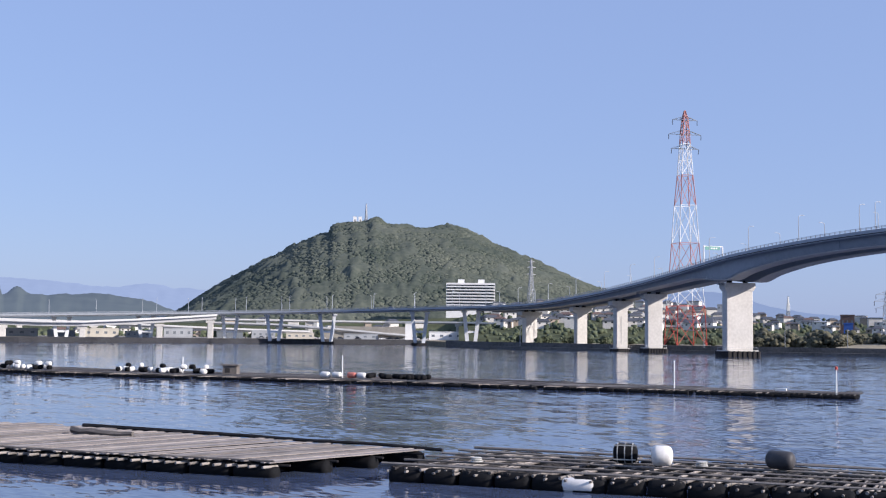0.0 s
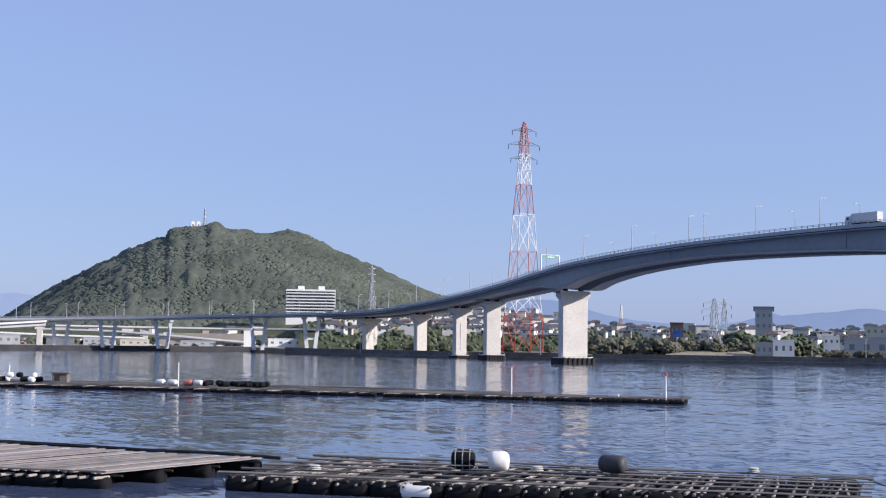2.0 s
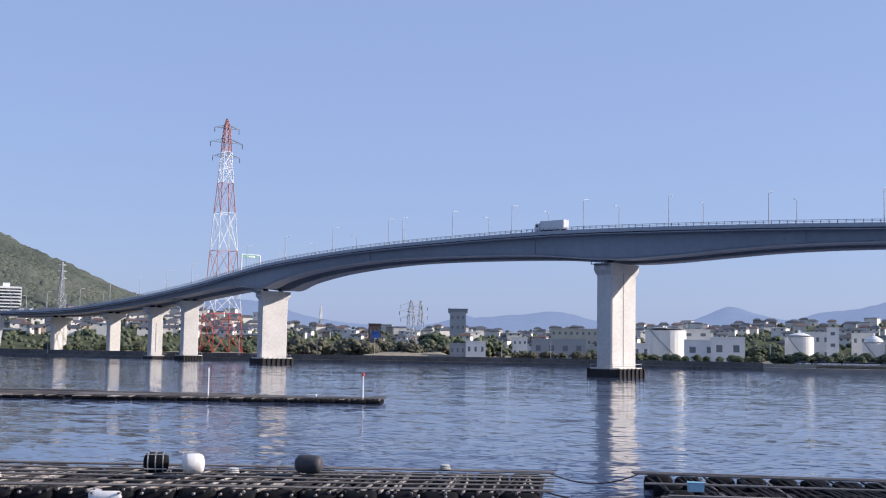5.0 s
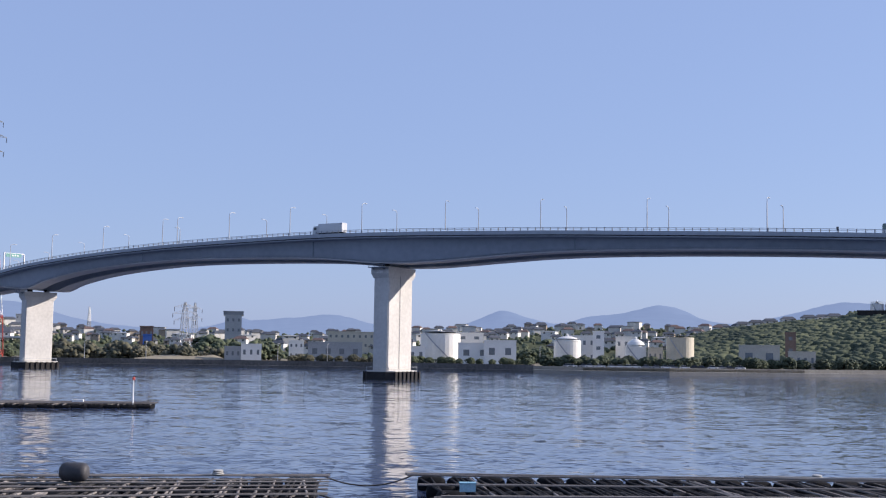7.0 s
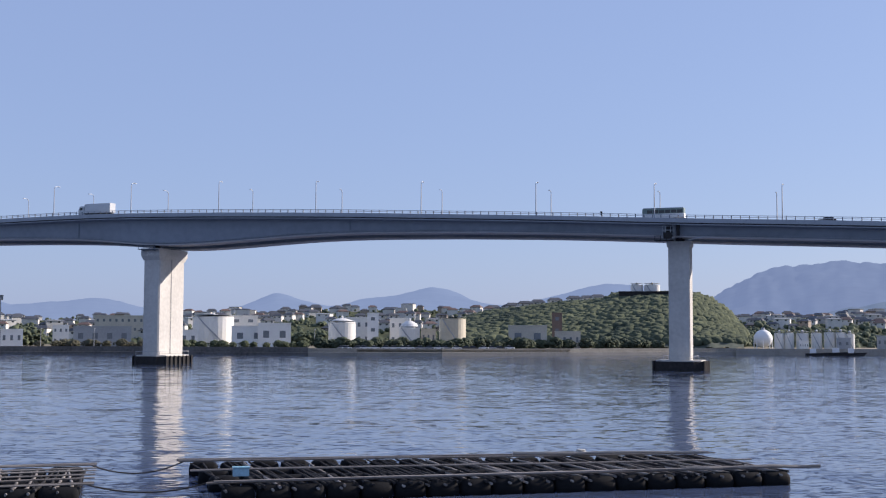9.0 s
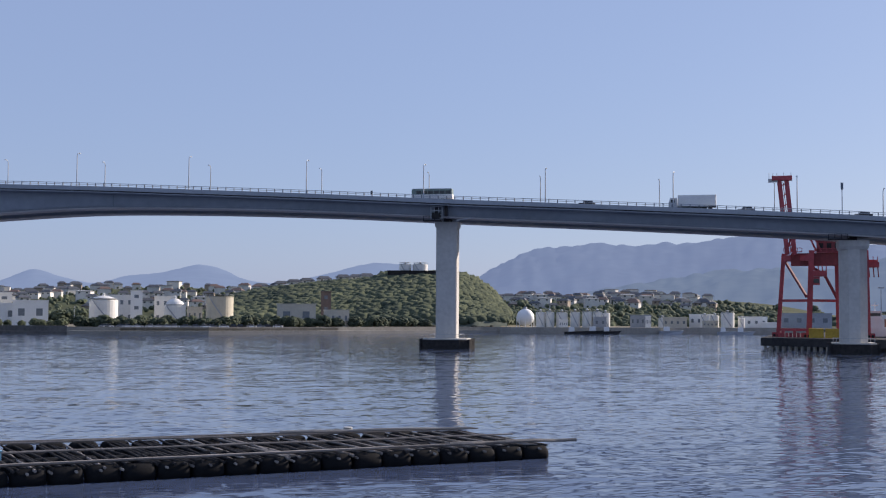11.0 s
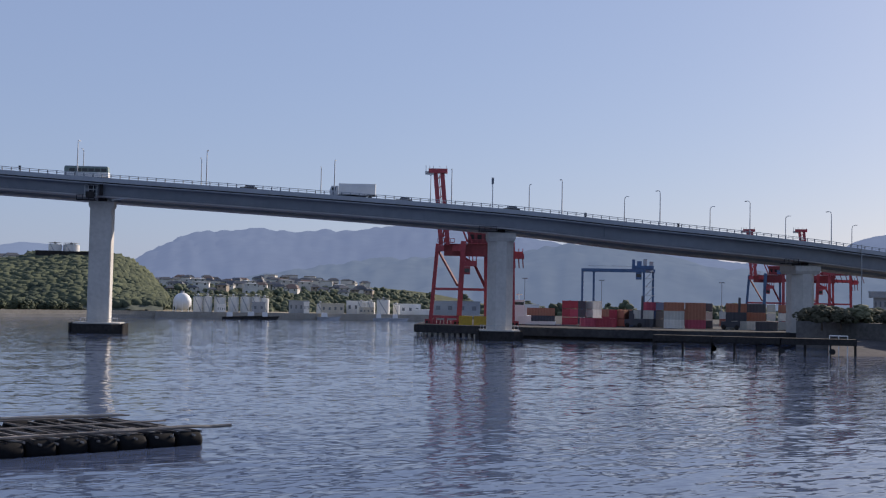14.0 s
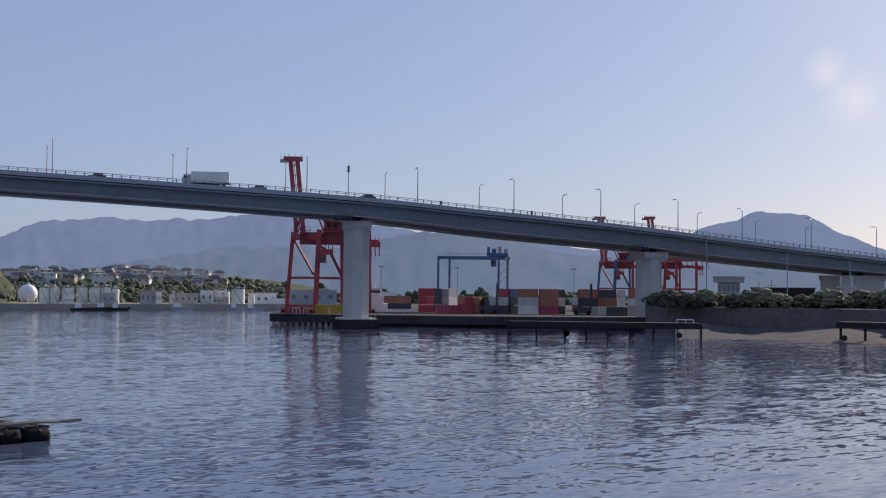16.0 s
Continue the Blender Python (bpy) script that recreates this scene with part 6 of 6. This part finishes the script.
for i in range(6):
    rr = random.Random(90 + i)
    m = M()
    pts = [(k / 5 - 0.5, rr.uniform(-0.05, 0.05), rr.uniform(-0.04, 0.05)) for k in range(6)]
    rows = []
    for x, y, z in pts:
        w = rr.uniform(0.86, 1.04)
        rows.append([(x, y - w / 2, z), (x, y + w / 2, z), (x, y + w / 2, z + 0.5), (x, y - w / 2, z + 0.5), (x, y - w / 2, z)])
    m.grid(rows)
    m.f += [(3, 2, 1, 0), (25, 26, 27, 28)]
    PLANK_M.append(m.mesh("plank"))
    m = M()
    rows = []
    for k in range(7):
        x, y, z, r = k / 6 - 0.5, rr.uniform(-0.6, 0.6), rr.uniform(-0.25, 0.35), rr.uniform(0.82, 1.0) * (1 - 0.35 * k / 6)
        rows.append([(x, y + r * math.cos(w), z + r * math.sin(w)) for w in [2 * math.pi * q / 6 for q in range(7)]])
    m.grid(rows)
    m.f += [tuple(range(6)), tuple(reversed(range(42, 48)))]
    POLE_M.append(m.mesh("pole"))
PIECES = {}


def laid(name, src, i, p, q, w, h, material, parent, roll=0.0):
    """A plank or pole from p to q, w wide and h high, on one of the shared shapes."""
    key = (name, i, material.name)
    if key not in PIECES:
        PIECES[key] = src[i].copy()
    d = q - p
    x = d.normalized()
    y = Vector((0, 0, 1)).cross(x).normalized()
    z = x.cross(y)
    m = Matrix(((x.x * d.length, y.x * w, z.x * h, (p.x + q.x) / 2), (x.y * d.length, y.y * w, z.y * h, (p.y + q.y) / 2), (x.z * d.length, y.z * w, z.z * h, (p.z + q.z) / 2), (0, 0, 0, 1)))
    return part(name, PIECES[key], material, parent, at=m)


def drum_profile(r, l):
    k = min(0.34, l * 0.24)
    return [(r * 0.35, -l / 2), (r * 0.66, -l / 2 + k * 0.12), (r * 0.88, -l / 2 + k * 0.42), (r, -l / 2 + k), (r, l / 2 - k), (r * 0.88, l / 2 - k * 0.42), (r * 0.66, l / 2 - k * 0.12), (r * 0.35, l / 2)]


DRUMS = {}


def float_drum(p, r, l, material, parent=None, heading=0.0, upright=False, lean=0.0):
    key = (round(r, 2), round(l, 2), material.name)
    if key not in DRUMS:
        DRUMS[key] = M().lathe(0, 0, 0, drum_profile(r, l), 14).mesh("float", True)
    at = Matrix.Translation(p) @ pose(0, 0, 0, 0, 0, heading) @ pose(0, 0, 0, lean if upright else 90, 0, 0)
    return part("float", DRUMS[key], material, parent, at=at)


def corners(fl, fr, br, bl, z):
    fl, fr, br, bl = [Vector((x, y, z)) for x, y in (fl, fr, br, bl)]
    return lambda u, v: fl.lerp(fr, u).lerp(bl.lerp(br, u), v)


def under_floats(r, q, n, vs, rad=0.6):
    for v in vs:
        for i in range(n):
            u = (i + 0.5) / n
            p = q(u, v)
            d = q(min(1, u + 0.01), v) - q(max(0, u - 0.01), v)
            float_drum(Vector((p.x, p.y, rad * 0.45 + rng.uniform(-0.04, 0.04))), rad, (q(1, v) - q(0, v)).length / n * 0.95, FLOAT_K, r, math.degrees(math.atan2(d.y, d.x)) + 90 + rng.uniform(-5, 5))


# plank-covered raft
r = thing("oyster_raft", "raft decked with weathered grey planks on black floats", "raft", None, "oyster rafts")
q = corners((-24, 99.6), (9.9, 75.5), (21.3, 81.8), (-8, 111), RAFT_TOP)
for v in (0.06, 0.35, 0.65, 0.94):
    laid("beam", POLE_M, rng.randrange(6), q(-0.01, v) - Vector((0, 0, 0.2)), q(1.01, v) - Vector((0, 0, 0.2)), 0.14, 0.14, TAR, r)
N = 96
for i in range(N):
    u = (i + 0.5) / N + rng.uniform(-0.002, 0.002)
    v0, v1 = rng.uniform(-0.035, 0.02), rng.uniform(0.93, 1.03)
    if i in (31, 57, 74):
        v1 = rng.uniform(0.5, 0.8)
    lift = Vector((0, 0, rng.uniform(-0.02, 0.07)))
    laid("plank", PLANK_M, rng.randrange(6), q(u, v0) + lift, q(u + rng.uniform(-0.006, 0.006), v1) + lift, 0.38, 0.12, PLANKS if i % 4 else TIMBER, r)
    if i % 2:
        p = q(u, -0.02)
        part("pole_end", PIECES.setdefault("end", M().tube((0, -0.5, 0), (0, 0.7, 0), 0.095, 0.08, 8).mesh("pole_end")), BAMBOO, r, at=pose(p.x, p.y, p.z - 0.22, 0, 0, -52 + rng.uniform(-6, 6)))
laid("edge_beam", POLE_M, 1, q(0.2, 1.0) + Vector((0, 0, 0.14)), q(1.03, 1.0) + Vector((0, 0, 0.14)), 0.2, 0.2, TAR, r)
laid("edge_beam", POLE_M, 2, q(-0.02, 0.0) + Vector((0, 0, 0.1)), q(1.0, 0.0) + Vector((0, 0, 0.1)), 0.12, 0.12, TIMBER, r)
under_floats(r, q, 13, (0.03, 0.35, 0.65, 0.97))
lg = thing("driftwood_log", "dark weathered log lying on the plank raft", "log", None)
laid("trunk", POLE_M, 3, Vector((-2.8, 98.1, 1.2)), Vector((1.8, 94.9, 1.18)), 0.34, 0.3, TIMBER, lg)


def pole_raft(name_label, fl, fr, br, bl, longs, crosses, n_floats, seed, dark=0.4, ends=True, top=RAFT_TOP, fr_=0.6):
    rr = random.Random(seed)
    r = thing("oyster_raft", name_label, "raft", None, "oyster rafts")
    q = corners(fl, fr, br, bl, top)
    for i in range(crosses):
        u = (i + 0.5) / crosses + rr.uniform(-0.006, 0.006)
        if rr.random() < 0.08:
            continue
        laid("cross_pole", POLE_M, rr.randrange(6), q(u + rr.uniform(-0.006, 0.006), rr.uniform(-0.06, 0.0)) - Vector((0, 0, 0.12)), q(u + rr.uniform(-0.02, 0.02), rr.uniform(0.9, 1.05)) - Vector((0, 0, 0.1)), 0.1, 0.1, TAR if rr.random() < dark else (TIMBER if rr.random() < 0.7 else BAMBOO), r)
        if ends and i % 3 == 0:
            p = q(u, -0.035)
            w = q(u, 1) - q(u, 0)
            part("pole_end", PIECES.setdefault("end2", M().tube((-0.35, 0, 0), (0.45, 0, 0), 0.075, 0.075, 8).mesh("pole_end")), BAMBOO, r, at=pose(p.x, p.y, p.z - 0.25, 0, 0, math.degrees(math.atan2(w.y, w.x))))
    for v in longs:
        k = rr.choice((1, 2))
        for j in range(k):
            a, b = j / k, (j + 1) / k
            laid("long_pole", POLE_M, rr.randrange(6), q(a - 0.02, v + rr.uniform(-0.015, 0.015)) + Vector((0, 0, 0.1)), q(b + 0.02, v + rr.uniform(-0.015, 0.015)) + Vector((0, 0, 0.1)), 0.095, 0.09, BAMBOO if rr.random() > dark else TIMBER, r)
    under_floats(r, q, n_floats, (-0.005, 0.35, 0.65, 0.97), fr_)
    return r, q


r2, q2 = pole_raft("raft of crossed grey poles lashed over black floats", (16.7, 73.1), (46.0, 51.9), (53.0, 59.4), (25.7, 82.0), (0.0, 0.05, 0.22, 0.42, 0.6, 0.78, 0.95, 1.0), 78, 16, 11, 0.5)
# light bundle of lashed floats hanging at the front edge
p = q2(0.33, -0.02)
wf = float_drum(Vector((p.x, p.y, 0.35)), 0.46, 2.2, FLOAT_W, r2, -36 + 90)
r3, q3 = pole_raft("dark pole raft with pale pole ends over black floats", (50.3, 45.7), (75.7, 22.0), (82.5, 30.2), (58.6, 56.1), (0.03, 0.5, 0.93, 1.0), 84, 18, 12, 0.8)
for k0, k1 in ((-0.01, 0.34), (0.33, 0.68), (0.67, 1.02)):
    laid("front_plank", PLANK_M, rng.randrange(6), q3(k0, 0.0) + Vector((0, 0, 0.16)), q3(k1, 0.0) + Vector((0, 0, 0.16)), 0.34, 0.18, TIMBER, r3)
laid("long_pole", POLE_M, 4, q3(0.6, 0.86) + Vector((0, 0, 0.3)), q3(0.98, 0.8) + Vector((0, 0, 0.3)), 0.15, 0.15, BAMBOO, r3)
laid("long_pole", POLE_M, 4, q3(0.8, -0.0) + Vector((0, 0, 0.2)), q3(1.06, -0.02) + Vector((0, 0, 0.2)), 0.17, 0.17, BAMBOO, r3)
bx = thing("blue_crate", "small pale blue crate on the pole raft", "crate", pose(53.0, 46.6, RAFT_TOP + 0.2, 0, 0, -45))
part("box", M().box(0, 0, 0, 0.9, 0.6, 0.45), mat("pale_blue_plastic", (0.3, 0.5, 0.6), 0.5), bx)
part("rim", M().box(0, 0, 0.45, 0.98, 0.68, 0.06), mat("blue_plastic_rim", (0.2, 0.4, 0.5), 0.5), bx)


def loose_float(x, y, r, l, material, label, heading, upright=False, lean=0.0, roped=False, z=None):
    zc = RAFT_TOP + 0.2 + (l / 2 if upright else r) if z is None else z
    t = thing("raft_float", label, "float", pose(x, y, zc), "loose floats")
    b = float_drum(Vector((0, 0, 0)), r, l, material, t, heading, upright, lean)
    if roped:
        for k in (-0.3, 0.0, 0.3):
            m = M().lathe(0, 0, k * l, [(r * 1.02, -0.03), (r * 1.03, 0.03)], 14)
            part("rope", m, ROPE, b)
        for w in (0.6, 2.2, 3.7, 5.3):
            part("rope", M().beam((r * 1.03 * math.cos(w), r * 1.03 * math.sin(w), -l * 0.45), (r * 1.03 * math.cos(w), r * 1.03 * math.sin(w), l * 0.45), 0.06), ROPE, b)
    return t


loose_float(30.9, 70.0, 0.62, 1.5, FLOAT_K, "black float in a pale rope net lying on the raft", 60, roped=True)
loose_float(32.5, 68.2, 0.62, 1.3, FLOAT_W, "white plastic float lying on the raft", 68)
loose_float(38.8, 65.2, 0.56, 1.7, FLOAT_G, "dark grey drum float lying on the raft", 38)

COIL = M()
for k in range(3):
    COIL.lathe(0, 0, k * 0.11, [(0.32 - k * 0.03, 0), (0.42 - k * 0.03, 0.05), (0.32 - k * 0.03, 0.1)], 12)
COIL = COIL.mesh("coil")
for qq, u, v in ((q2, 0.12, 0.2), (q2, 0.47, 0.55), (q2, 0.82, 0.95), (q3, 0.74, 0.9)):
    p = qq(u, v)
    t = thing("rope_coil", "pale coiled rope lying on the raft poles", "rope", pose(p.x, p.y, p.z + 0.18, 0, 0, rng.uniform(0, 90)), "rope coils")
    part("coil", COIL, ROPE, t)

# far line of rafts
FAR_A, FAR_B = Vector((-40, 265, 0)), Vector((104, 150.5, 0))
across = Vector((0.62, 0.785, 0))
for i, (k0, k1, wd, off) in enumerate(((0.0, 0.17, 14, 4), (0.175, 0.375, 15, 0), (0.38, 0.55, 15, 0), (0.555, 0.73, 16, 0), (0.735, 0.86, 12, 0), (0.865, 0.99, 6.5, 0))):
    a, b = FAR_A.lerp(FAR_B, k0) + across * off, FAR_A.lerp(FAR_B, k1) + across * off
    c, d = b + across * wd, a + across * wd
    pole_raft("long pole raft moored out in the bay", (a.x, a.y), (b.x, b.y), (c.x, c.y), (d.x, d.y), (0.02, 0.1, 0.25, 0.4, 0.55, 0.7, 0.85, 0.98), 30, 10, 20 + i, 0.5, False, 0.62, 0.36)


def far_at(px_head, back):
    """A place on the far rafts by heading and distance behind their front line."""
    u = FAR_B - FAR_A
    w = polar(px_head, 1)
    p0 = FAR_A + across * back
    det = w.x * -u.y + u.x * w.y
    k = (p0.x * -u.y + u.x * p0.y) / det
    return w * k


rf = random.Random(5)
for a0, a1, n, mix in ((-4.8, -2.6, 22, 0.55), (0.2, 4.6, 40, 0.5), (13.2, 14.6, 16, 0.0), (11.6, 13.2, 8, 0.1)):
    for i in range(n):
        p = far_at(rf.uniform(a0, a1), rf.uniform(4, 10))
        white = rf.random() < mix
        z = RAFT_TOP + 0.3 + (rf.choice((0, 0, 0, 0.7)) if mix > 0.3 else 0)
        loose_float(p.x, p.y, 0.46, 1.2, FLOAT_W if white else FLOAT_K, "white float piled on the far raft" if white else "black float piled on the far raft", rf.uniform(0, 180), z=z)
for a, mt, lab in ((9.75, FLOAT_W, "large white float on the far raft"), (10.3, FLOAT_W, "large white float on the far raft"), (11.0, FLOAT_P, "pink float on the far raft"), (11.45, FLOAT_W, "large white float on the far raft")):
    p = far_at(a, 5)
    loose_float(p.x, p.y, 0.52, 1.7, mt, lab, -40 + 90, z=RAFT_TOP + 0.36)
for a, h, b in ((10.55, 4.0, 4), (26.05, 4.2, 3), (33.2, 3.4, 1.5), (3.2, 3.0, 6)):
    p = far_at(a, b)
    t = thing("marker_pole", "thin pale marker pole on the far raft", "pole", pose(p.x, p.y, 0.7), "marker poles")
    part("shaft", M().tube((0, 0, -0.4), (0, 0, h), 0.11, 0.09, 6), WHITE, t)
    if a > 30:
        part("lamp", M().lathe(0, 0, h, [(0.2, 0), (0.22, 0.35), (0.05, 0.5)], 8), RED, t, "red marker lamp")
p = far_at(5.4, 7)
hut = thing("raft_hut", "small grey-brown hut with a flat roof on the far raft", "hut", pose(p.x, p.y, 0.76, 0, 0, -20))
part("wall", M().box(0, 0, 0, 2.6, 2.4, 1.6), TIMBER, hut)
part("roof", M().box(0, 0, 1.6, 3.4, 3.0, 0.22), TIMBER, hut)
part("opening", M().box(-0.4, -1.21, 0.3, 0.9, 0.04, 0.9), TAR, hut)
p = far_at(30.8, 3)
t = thing("white_panel", "white board lying on the far raft", "board", pose(p.x, p.y, 0.78, 0, 0, -38))
part("board", M().box(0, 0, 0, 1.6, 0.8, 0.35), WHITE, t)
# mooring ropes
for a, b in (((46.5, 52.4), (52.5, 47.6)), ((53.2, 59.2), (58.0, 55.8))):
    t = thing("mooring_rope", "dark rope slung between the rafts", "rope")
    rows = []
    for i in range(11):
        k = i / 10
        p = Vector((a[0] + (b[0] - a[0]) * k, a[1] + (b[1] - a[1]) * k, 0.95 - 2.6 * k * (1 - k)))
        rows.append([p + Vector((0.035 * math.cos(w), 0.035 * math.cos(w), 0.05 * math.sin(w))) for w in [2 * math.pi * c / 6 for c in range(7)]])
    m = M().grid(rows)
    part("strand", m, TAR, t)
